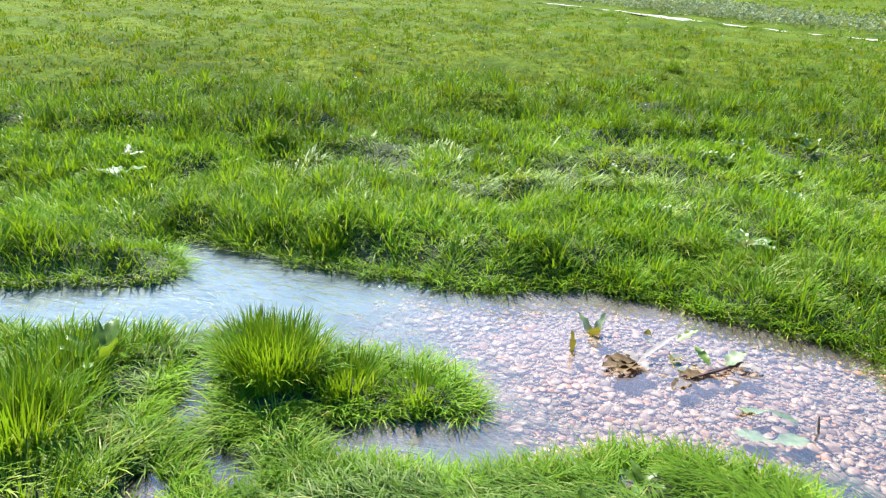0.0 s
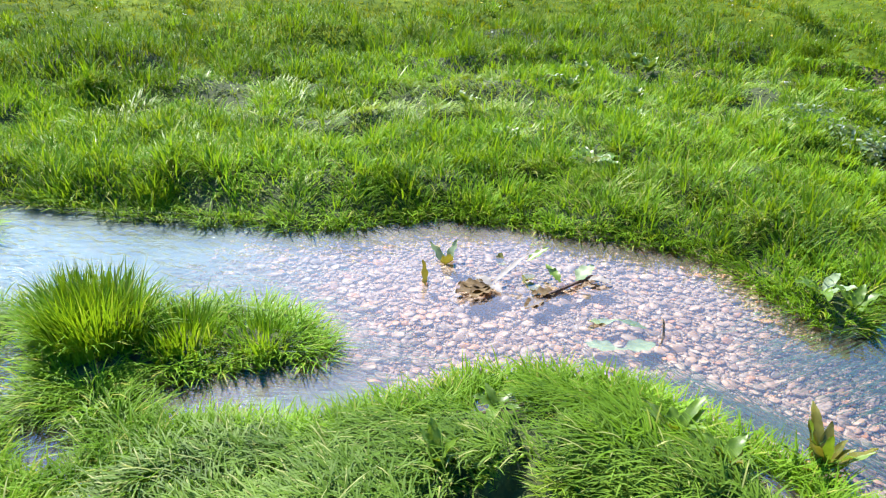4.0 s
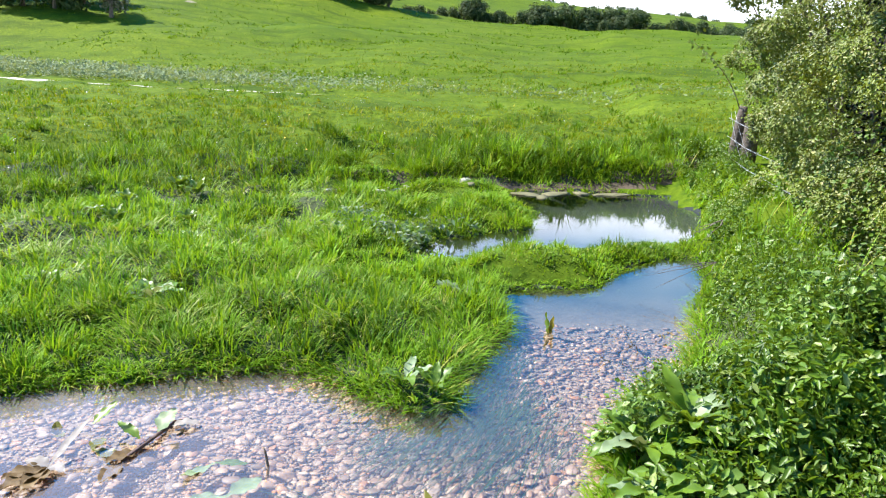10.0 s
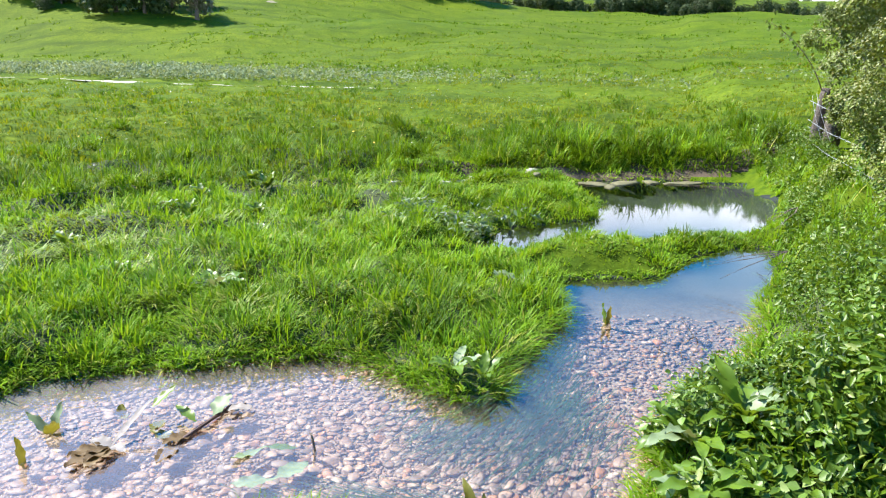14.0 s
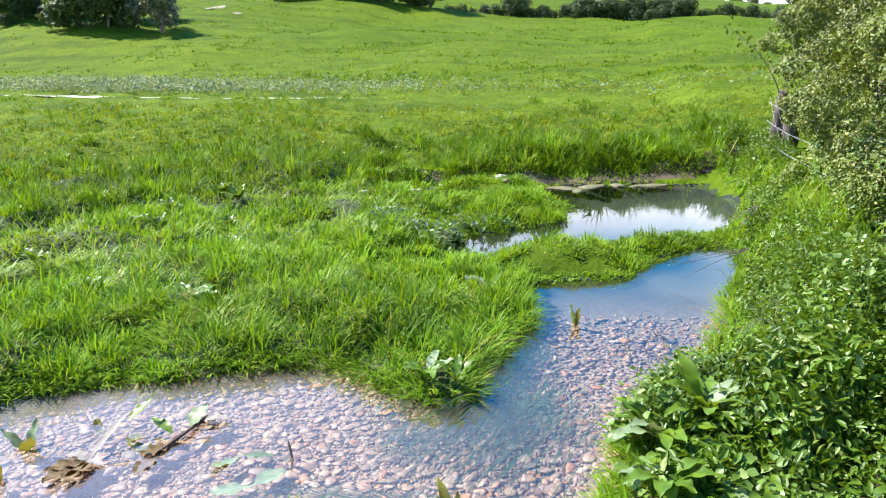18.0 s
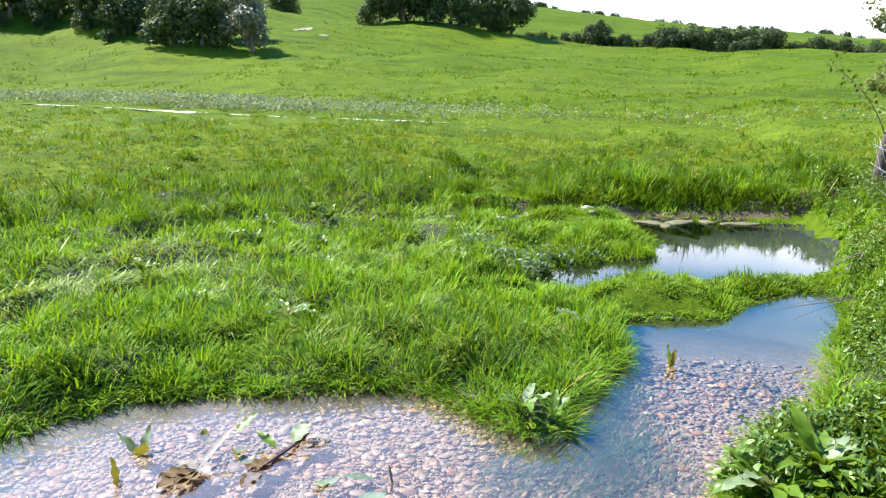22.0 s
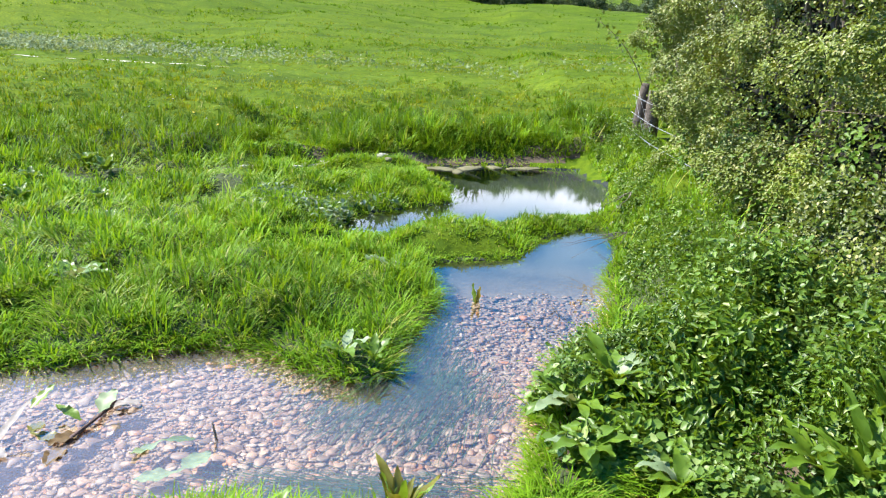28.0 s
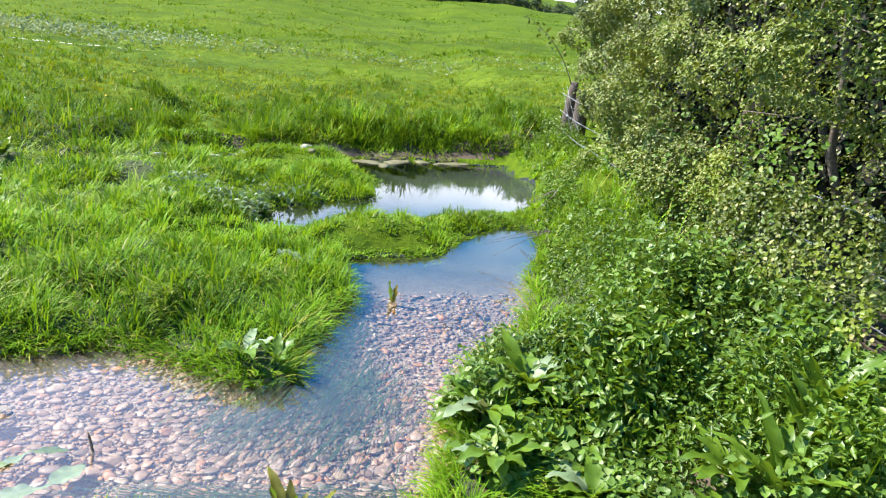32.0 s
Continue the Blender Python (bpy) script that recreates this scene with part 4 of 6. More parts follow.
    grow(x[~dark], y[~dark], r[~dark], h[~dark], 1.25, w[~dark], GRASS_FIELD, "meadow_grass", "short bright green pasture grass", np.full((~dark).sum(), 0.15))
    grow(x[dark], y[dark], r[dark], h[dark] * 1.05, 1.6, w[dark], GRASS_DARK, "tussock_grass", "darker taller tussocks of grass along the bank")


build_grass()
build_clumps()


def build_hill_tufts():
    x, y, r = scatter(180000, 26, 104, -78, 22)
    k = (far_line(x, y) > 6) & (rng.random(len(x)) < 0.02 + 0.8 * smooth(0.55, 0.72, 0.55 * grain(x, y * 2.2, 6.0, 91) + 0.45 * grain(x, y, 1.3, 92)))
    x, y, r = x[k], y[k], r[k]
    grow(x, y, r, rng.uniform(0.05, 0.17, len(x)) * (0.6 + 0.006 * r), 1.3, 0.02 + 0.0014 * r, GRASS_DARK, "hill_tussocks", "rough darker grass tussocks on the hillside")


build_hill_tufts()

# ---- stream bed ----


def pebble_shape(seed, level):
    bm = bmesh.new()
    bmesh.ops.create_icosphere(bm, subdivisions=level, radius=0.5)
    rn = random.Random(seed)
    sx, sy, sz = rn.uniform(0.85, 1.4), rn.uniform(0.6, 1.0), rn.uniform(0.18, 0.30)
    cuts = [Vector((rn.gauss(0, 1), rn.gauss(0, 1), rn.gauss(0, 0.6))).normalized() for _ in range(5)]
    for v in bm.verts:
        for c in cuts:
            over = v.co.dot(c) - 0.30
            if over > 0:
                v.co -= c * over * 0.85
        v.co *= 1 + 0.18 * noise.noise(v.co * 3.0 + Vector((seed * 3.1, 0, 0)))
        v.co.x, v.co.y, v.co.z = v.co.x * sx, v.co.y * sy, v.co.z * sz
    v = np.array([tuple(p.co) for p in bm.verts])
    f = np.array([[p.index for p in q.verts] for q in bm.faces])
    bm.free()
    return v, f


def build_pebbles():
    x, y, r = scatter(330000, 1.5, 7.5, -80, 40)
    dw = water_side(x, y)
    ok = (dw < -0.015) & (y + 0.5 * rng.random(len(x)) < 4.35) & (x > -2.95 + 0.45 * rng.random(len(x)) + 0.25 * (1.5 - y)) & ~((y < 0.98) & (x < -1.7)) & (np.hypot(x + 1.62, y - 1.40) + 0.08 * rng.random(len(x)) > 0.24)
    x, y, r = x[ok], y[ok], r[ok]
    taken, pick = {}, []
    for k in range(len(x)):
        cell = 0.0165 if r[k] < 3.0 else 0.024
        key = (int(x[k] // cell), int(y[k] // cell), cell)
        if key in taken:
            continue
        taken[key] = 1
        pick.append(k)
    x, y, r = x[pick], y[pick], r[pick]
    z = ground_z(x, y)
    size = 0.014 + 0.022 * rng.random(len(x)) ** 1.7 + 0.045 * rng.random(len(x)) ** 7 + 0.0025 * np.maximum(0, r - 2)
    bed = thing("stream_bed", (0, 0, 0), "bed of pale flint gravel under shallow water", "gravel bed", kind="structure")
    shapes = [pebble_shape(s, 2) for s in range(9)]
    small = [pebble_shape(s + 20, 1) for s in range(9)]
    meshes = [raw_mesh("pebble", v, [f], PEBBLE, True) for v, f in shapes]
    close = np.where((x > -0.75) & (x < 0.55) & (y > 2.1) & (y < 2.95) & (size > 0.030))[0][:300]
    mine = set(close.tolist())
    for k in close:
        ob = new("pebble", meshes[k % 9])
        ob.parent = bed
        ob.location = (x[k], y[k], z[k] + size[k] * 0.16)
        ob.rotation_euler = (rng.normal(0, 0.2), rng.normal(0, 0.2), rng.uniform(0, 6.28))
        ob.scale = (size[k],) * 3
    group = np.where((size > 0.042) & (r < 3.4), 0, 9) + rng.integers(0, 9, len(x))
    group[list(mine)] = -1
    pieces = []
    for g in range(18):
        m = np.where(group == g)[0]
        if not len(m):
            continue
        v, f = shapes[g] if g < 9 else small[g - 9]
        a = rng.uniform(0, 6.28, len(m))[:, None]
        t1, t2 = rng.normal(0, 0.18, (2, len(m), 1))
        p = v[None] * size[m][:, None, None]
        px, py = p[..., 0] * np.cos(a) - p[..., 1] * np.sin(a), p[..., 0] * np.sin(a) + p[..., 1] * np.cos(a)
        p = np.stack([px + x[m][:, None], py + y[m][:, None], p[..., 2] + t1 * px + t2 * py + (z[m] + size[m] * (0.1 + 0.15 * rng.random(len(m))))[:, None]], -1)
        faces = (np.arange(len(m))[:, None, None] * len(v) + f[None]).reshape(-1, 3)
        pieces.append((p.reshape(-1, 3), [faces]))
    v, f = joined(pieces)
    ob = part("gravel", raw_mesh("gravel", v, f, PEBBLE), None, bed, "loose pale pebbles on the stream bed")
    tagged(ob, kind="stuff")


build_pebbles()

# ---- hedge ----


def build_hedge():
    hedge = thing("hawthorn_hedge", (3.0, 5.0, 0.3), "tall overgrown hawthorn hedge with small green leaves along a wire fence", "hedge")
    org = np.array([3.0, 5.0, 0.3])
    def face_x(y, z, zf):
        """The mean front of the hedge, bowed, rounded at the far end and hollow behind the fence wires."""
        end = 0.5 * smooth(6.4, 8.4, y) + 0.9 * smooth(8.6, 9.9, y) + 0.5 * smooth(0.8, 1.0, zf)
        hollow = 0.36 * smooth(4.4, 3.3, y) * smooth(0.45, 0.75, z) * smooth(1.5, 1.15, z) + 0.55 * smooth(3.3, 2.6, y) * smooth(0.25, 0.5, z) * smooth(1.35, 1.0, z) - 0.2 * smooth(3.6, 2.8, y) * smooth(1.2, 1.6, z)
        return 1.95 + 0.118 * y - 0.10 - 0.30 * np.sin(np.pi * np.clip(zf, 0, 1)) + end + hollow

    def hedge_top(y):
        return 3.3 - 1.0 * smooth(6.5, 9.8, y) + 0.4 * (grain(y, 0 * y, 0.8, 41) - 0.5)

    def lumps(y, z):
        """How far the boughs swell out here, and how much this spot hangs under one."""
        ox, oz, far, ha, hb, hc = tuft_at(y, z, np.full(len(y), 0.62))
        px, pz, close, hd, he, hf = tuft_at(y, z, np.full(len(y), 0.25))
        push = 0.62 * (0.3 + ha) * np.clip(1 - (far / 0.62) ** 2, 0, 1) + 0.16 * np.clip(1 - (close / 0.62) ** 2, 0, 1)
        return push, smooth(0.02, -0.22, oz) * 0.6 + smooth(0.0, -0.09, pz) * 0.4, np.stack([np.full(len(y), -0.55), 1.7 * ox + 2.6 * px - 0.1, 1.7 * oz + 2.6 * pz + 0.38], 1)

    def open_hollow(y, z):
        """Where the boughs part and the dark inside shows."""
        low = smooth(4.0, 3.2, y) * smooth(0.30, 0.5, z) * smooth(1.25, 0.95, z)
        return np.maximum(low, smooth(0.62, 0.74, grain(y, z, 0.55, 64)))

    # the loose back layer
    n = 46000
    y = 0.9 + 9.0 * rng.random(n) ** 1.1
    zf = rng.random(n)
    z = 0.30 + (hedge_top(y) - 0.30) * zf
    push, under, outward = lumps(y, z)
    x = face_x(y, z, zf) + 0.50 - push + rng.exponential(0.14, n)
    k = 0.6 * grain(y * 2.3, z * 2.3, 0.3, 44) + 0.4 * grain(y, z, 0.12, 48) + 0.22 * rng.random(n) > 0.45
    k &= rng.random(n) > 0.7 * open_hollow(y, z)
    c = np.stack([x, y, z], 1)[k]
    nrm = np.stack([-0.7 + rng.normal(0, 0.6, len(c)), -0.25 + rng.normal(0, 0.6, len(c)), 0.75 + rng.normal(0, 0.5, len(c))], 1)
    v, f = leaf_cards(c - org, rng.uniform(0.018, 0.034, len(c)) * (0.75 + 0.03 * c[:, 1]), nrm, rng.uniform(0, 6.28, len(c)), 0.75, 0.25)
    ob = part("foliage", raw_mesh("foliage", v, f, HAWTHORN), None, hedge, "small lobed yellow-green hawthorn leaves")
    tagged(ob, kind="stuff")
    # short shoots with a rosette of leaves, thick on the crown of each bough and sparse beneath
    m = 76000
    y = 1.0 + 8.7 * rng.random(m) ** 1.2
    zf = rng.random(m)
    z = 0.35 + (hedge_top(y) - 0.35) * zf
    push, under, outward = lumps(y, z)
    x = face_x(y, z, zf) + 0.32 - push + rng.exponential(0.035, m)
    keep = (rng.random(m) < 0.04 + 0.96 * smooth(0.10, 0.36, push) * (1 - 0.92 * under)) & (0.7 * grain(y, z, 0.10, 45) + 0.3 * rng.random(m) > 0.33)
    keep &= rng.random(m) > 0.75 * open_hollow(y, z)
    shoot = np.stack([x, y, z], 1)[keep]
    leaf_n = 6
    j = np.repeat(np.arange(len(shoot)), leaf_n)
    turn = np.tile(np.arange(leaf_n) * 2.4, len(shoot)) + np.repeat(rng.uniform(0, 6.28, len(shoot)), leaf_n)
    near = 0.60 + 0.045 * shoot[j, 1]
    side = np.stack([np.cos(turn), np.sin(turn), 0.35 * np.sin(turn * 1.7)], 1)
    c = shoot[j] + side * (rng.uniform(0.008, 0.030, len(j)) * near)[:, None] + rng.normal(0, 0.012, (len(j), 3))
    nrm = outward[keep][j] + 0.35 * side + rng.normal(0, 0.28, (len(j), 3))
    v, f = leaf_cards(c - org, rng.uniform(0.018, 0.036, len(j)) * near, nrm, turn, 0.62, 0.35)
    ob = part("bough_leaves", raw_mesh("bough_leaves", v, f, HAWTHORN), None, hedge, "sprays of small hawthorn leaves with cream buds")
    tagged(ob, kind="stuff")
    # low boughs at the hedge foot
    m = 26000
    y, z = rng.uniform(2.25, 7.0, m), 0.15 + 0.8 * rng.random(m) ** 0.9
    x = 1.34 + 0.13 * y + 0.22 * z + 0.30 * (0.5 - grain(y, z, 0.5, 61)) + 0.3 * (0.5 - grain(y / 1.6, z, 0.17, 62)) + rng.exponential(0.08, m) - 0.22 * smooth(3.7, 2.9, y) + 0.2 * smooth(3.2, 2.5, y) * smooth(0.5, 0.8, z)
    k = grain(y, z * 1.4, 0.2, 63) + 0.25 * rng.random(m) > 0.45
    c = np.stack([x, y, z], 1)[k]
    nrm = np.stack([-0.7 + rng.normal(0, 0.6, len(c)), -0.25 + rng.normal(0, 0.6, len(c)), 0.75 + rng.normal(0, 0.5, len(c))], 1)
    v, f = leaf_cards(c - org, rng.uniform(0.018, 0.034, len(c)) * (0.75 + 0.03 * c[:, 1]), nrm, rng.uniform(0, 6.28, len(c)), 0.75, 0.25)
    ob = part("low_foliage", raw_mesh("low_foliage", v, f, HAWTHORN), None, hedge, "low hawthorn leaves over the bank plants")
    tagged(ob, kind="stuff")
    # big near-black leaf cards added inside, the hedge's inner shade put into colour
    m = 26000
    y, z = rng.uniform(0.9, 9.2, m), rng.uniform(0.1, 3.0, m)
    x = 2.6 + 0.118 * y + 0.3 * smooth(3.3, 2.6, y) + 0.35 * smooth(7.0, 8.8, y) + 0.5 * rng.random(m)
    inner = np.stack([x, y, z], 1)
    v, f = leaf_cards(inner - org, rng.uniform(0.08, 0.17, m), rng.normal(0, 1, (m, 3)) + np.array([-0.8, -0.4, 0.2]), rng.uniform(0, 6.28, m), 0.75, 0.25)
    ob = part("inner_foliage", raw_mesh("inner_foliage", v, f, HEDGE_SHADE), None, hedge, "near-black leaf cards painted for the shade inside the hedge")
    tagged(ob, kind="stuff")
    n = 2400
    y = 2.7 + 4.3 * rng.random(n)
    z = 0.25 + 0.95 * rng.random(n) ** 1.2
    x = 1.72 + 0.118 * y - 0.55 * (grain(y, z, 0.5, 46) - 0.3) + rng.exponential(0.1, n)
    k = grain(y, z, 0.22, 47) + 0.3 * rng.random(n) > 0.5
    c = np.stack([x, y, z], 1)[k]
    nrm = np.stack([-0.6 + rng.normal(0, 0.45, len(c)), -0.3 + rng.normal(0, 0.45, len(c)), 0.7 + rng.normal(0, 0.4, len(c))], 1)
    v, f = leaf_cards(c - org, rng.uniform(0.024, 0.042, len(c)), nrm, rng.uniform(0, 6.28, len(c)), 0.72, 0.3)
    ob = part("bramble", raw_mesh("bramble", v, f, BRAMBLE), None, hedge, "fresh green bramble leaves at the hedge foot")
    tagged(ob, kind="stuff")
    for k in range(26):
        yy = 1.2 + 8.2 * k / 25 + rng.uniform(-0.15, 0.15)
        xx = 2.35 + 0.118 * yy + rng.uniform(0, 0.5)
        pts, p = [], Vector((xx, yy, 0.2)) - Vector(org)
        for s in range(7):
            pts.append(p.copy())
            p += Vector((rng.uniform(-0.22, 0.12), rng.uniform(-0.2, 0.2), 0.42))
        v, f = tube(pts, [0.032 * (1 - s / 8.5) for s in range(7)], 6)
        part("branch", raw_mesh("branch", v, f, BARK, True), None, hedge)


build_hedge()

# ---- herbs under the hedge ----


def herb_patch(name, label, x, y, height, per, leaf, lean, material, slim, up=0.55, stems=None):
    """Leafy stems: leaves in turn round each stem, from foot to tip."""
    k = 0.75 * grain(x, y, 0.17, 55) + 0.25 * grain(x, y, 0.07, 56) + 0.30 * rng.random(len(x)) > 0.54
    x, y, height = x[k], y[k], height[k]
    n = len(x)
    z = ground_z(x, y)
    leaf = leaf * (0.45 + 1.0 * grain(x, y, 0.30, 57) + 0.4 * rng.random(n))
    height = height * (0.35 + 1.25 * grain(x, y, 0.20, 58))
    turn = rng.uniform(0, 2 * np.pi, n)
    tilt = rng.normal(0, 0.5, (n, 2)) * lean
    tilt[:, 0] -= 0.35 * lean
    cs, ns, sz = [], [], []
    for k in range(per):
        s = (k + 0.6 + rng.uniform(-0.3, 0.3, n)) / per
        a = turn + 2.4 * k + rng.normal(0, 0.3, n)
        out = leaf * (0.55 + 0.3 * rng.random(n)) * (1.25 - 0.6 * s)
        cs.append(np.stack([x + tilt[:, 0] * height * s * s + np.cos(a) * out, y + tilt[:, 1] * height * s * s + np.sin(a) * out, np.maximum(z, 0) + height * s], 1))
        ns.append(np.stack([np.cos(a) * (1 - up) + rng.normal(0, 0.42, n), np.sin(a) * (1 - up) + rng.normal(0, 0.42, n), up + rng.normal(0, 0.25, n)], 1))
        sz.append(leaf * rng.uniform(0.7, 1.3, n) * (1.2 - 0.55 * s))
    c, nn, sz = np.concatenate(cs), np.concatenate(ns), np.concatenate(sz)
    pieces = [leaf_cards(c, sz, nn, rng.uniform(0, 6.28, len(c)), slim, 0.3)]
    top = np.stack([x, y, np.maximum(z, 0) - 0.02], 1)
    pieces.append(blades(top, height * 1.02, np.full(n, 0.005), np.arctan2(tilt[:, 1], tilt[:, 0]), np.zeros(n), np.hypot(tilt[:, 0], tilt[:, 1]) * 1.2, 2))
    return stuff(name, pieces, material, label, "plants")


def build_herbs():
    def area(count, x0, x1, y0, y1, test):
        x, y = rng.uniform(x0, x1, count), rng.uniform(y0, y1, count)
        k = test(x, y, water_side(x, y), hedge_side(x, y))
        return x[k], y[k]

    # low round-leaved carpet at the water's edge
    x, y = area(11000, 0.3, 2.0, 1.6, 3.4, lambda x, y, d, h: (d > -0.02) & (h > 0.1) & (x > 0.40 + 1.35 * np.maximum(0, 2.28 - y)))
    tops = 0.05 + 0.20 * grain(x, y, 0.30, 51) * rng.uniform(0.5, 1.2, len(x)) + 0.10 * smooth(0.1, 0.6, water_side(x, y))
    kind = grain(x, y, 0.34, 60) + 0.25 * (rng.random(len(x)) - 0.5) > 0.62
    herb_patch("brooklime", "low carpet of glossy round-leaved green water plants", x[~kind], y[~kind], tops[~kind], 6, 0.036, 0.5, HERB, 0.88, 0.8)
    kind &= rng.random(len(x)) < 0.7
    herb_patch("willowherb", "leafy stems with narrow pointed green leaves on the bank", x[kind], y[kind], tops[kind] * 1.2, 8, 0.044, 0.5, HERB_BRIGHT, 0.45, 0.6)
    # tall slender herbs along the hedge foot, leaning over the water
    x, y = area(7500, 0.6, 3.0, 2.7, 9.6, lambda x, y, d, h: (d > 0.0) & (h > 0.40 - 0.5 * smooth(6.0, 7.5, y)) & (x > right_bank(y) + 0.06))
    tall = 0.05 + 0.34 * smooth(0.05, 0.8, water_side(x, y)) * (1 - 0.65 * smooth(4.6, 6.6, y)) + 0.10 * grain(x, y, 0.5, 52)
    broad = grain(x, y, 0.45, 54) + 0.3 * rng.random(len(x)) > 0.62
    m = ~broad
    herb_patch("hedge_herbs", "tall slender bright green herbs leaning over the water", x[m], y[m], tall[m] * rng.uniform(0.6, 1.15, m.sum()), 13, 0.032, 0.5, HERB_BRIGHT, 0.36, 0.5)
    m = broad
    herb_patch("broad_herbs", "leafy bright green herbs with toothed oval leaves under the hedge", x[m], y[m], tall[m] * rng.uniform(0.6, 1.1, m.sum()), 11, 0.034, 0.5, HERB_BRIGHT, 0.6, 0.55)
    # nettles and brambles against the fence
    x, y = area(700, 0.8, 2.9, 1.9, 3.2, lambda x, y, d, h: (h > -0.1) & (h < 0.7) & (d > 0.2))
    herb_patch("nettles", "leafy green nettles against the fence", x, y, rng.uniform(0.10, 0.26, len(x)), 8, 0.036, 0.5, HERB, 0.62, 0.6)
    # grass blades among the herbs
    x, y = area(10000, 0.3, 2.4, 1.4, 9.4, lambda x, y, d, h: (d > 0.0) & (h > 0.2) & (x > right_bank(y)) & (x > 0.36 + 1.35 * np.maximum(0, 2.28 - y)) & (grain(x, y, 0.4, 59) > 0.4))
    r = np.hypot(x, y)
    grow(x, y, r, rng.uniform(0.08, 0.27, len(x)) * (0.45 + 0.65 * smooth(0, 0.5, water_side(x, y))), 1.1, (0.003 + 0.0013 * r), GRASS_LUSH, "bank_grass", "loose green grass among the bank plants", np.full(len(x), 0.2), 3)


build_herbs()


def build_weed():
    """Long weed combed flat by the current, just under the surface."""
    pieces = []
    for cx, cy, sx, sy, n, flow in ((-0.12, 2.95, 0.24, 0.20, 700, -2.0), (0.02, 3.45, 0.13, 0.30, 450, -1.9), (-0.25, 2.24, 0.28, 0.06, 350, 3.0), (-3.4, 1.3, 0.55, 0.40, 4200, -2.35), (-1.62, 1.40, 0.14, 0.10, 500, -2.5), (-2.2, 1.75, 0.35, 0.12, 450, -2.6), (-1.95, 1.25, 0.14, 0.12, 220, -2.6), (-3.9, 0.55, 0.3, 0.3, 700, -2.35)):
        x, y = rng.normal(cx, sx, n), rng.normal(cy, sy, n)
        k = water_side(x, y) < 0.0
        x, y = x[k], y[k]
        z = np.maximum(ground_z(x, y) + 0.035, -0.075)
        pieces.append(blades(np.stack([x, y, z], 1), rng.uniform(0.12, 0.30, len(x)), rng.uniform(0.0022, 0.0042, len(x)), flow + rng.normal(0, 0.14, len(x)), np.full(len(x), 1.35), np.full(len(x), 1.62), 3))
    stuff("water_weed", pieces, WATER_WEED, "blue-green water weed combed flat by the current", "water weed")


build_weed()

# ---- single plants ----


def dock_leaf(length, width, turn, rise0, rise1, wave, seed, stalk=0.22):
    """One long leaf with a stalk, a folded rib and a wavy rim, from the plant's foot outward."""
    rn = random.Random(seed)
    m = 13
    p = np.zeros(3)
    d2 = np.array([math.cos(turn), math.sin(turn), 0])
    s2 = np.array([-math.sin(turn), math.cos(turn), 0])
    rows = []
    ph = rn.uniform(0, 6)
    for k in range(m + 1):
        t = k / m
        if t < stalk:
            w = 0.05 * width + 0.004
        else:
            q = (t - stalk) / (1 - stalk)
            w = width * (math.sin(math.pi * min(1, 0.12 + 0.88 * q ** 0.8)) ** 0.8) * 0.5 + 0.002
        a = rise0 + (rise1 - rise0) * t
        up = np.array([0, 0, 1.0]) * math.cos(a) - d2 * math.sin(a)
        lift = [wave * width * math.sin(ph + k * 1.5 + (0 if sd < 0 else 1.3)) for sd in (-1, 1)]
        rows += [p - s2 * w + up * (0.22 * w + lift[0] * (t > stalk)), p - s2 * w * 0.5 + up * 0.06 * w, p.copy(), p + s2 * w * 0.5 + up * 0.06 * w, p + s2 * w + up * (0.22 * w + lift[1] * (t > stalk))]
        p = p + (length / m) * (d2 * math.cos(a) + np.array([0, 0, 1.0]) * math.sin(a))
    quads = np.array([[5 * k + j, 5 * k + j + 1, 5 * k + j + 6, 5 * k + j + 5] for k in range(m) for j in range(4)])
    return np.array(rows), [quads]


def dock_plant(name, at, leaves, length, width, label, materials=(DOCK_LEAF,), rise=(0.9, 0.1), seed=0, category="plant", group="", sink=0.0):
    rn = random.Random(seed)
    z = float(ground_z(np.array([at[0]]), np.array([at[1]]))[0])
    e = thing(name, (at[0], at[1], (max(z, -0.06) if len(at) < 3 else at[2]) - sink), label, category, group)
    off = rn.uniform(0, 6.28)
    for k in range(leaves):
        ln, t = length * rn.uniform(0.65, 1.15), off + k * 2.39996 + rn.uniform(-0.3, 0.3)
        r0 = rise[0] + rn.uniform(-0.2, 0.25)
        v, f = dock_leaf(ln, width * rn.uniform(0.75, 1.15), t, r0, rise[1] + rn.uniform(-0.6, 0.4), 0.11, seed * 31 + k)
        part("leaf", raw_mesh("leaf", v, f, materials[k % len(materials)], True), None, e)
    return e


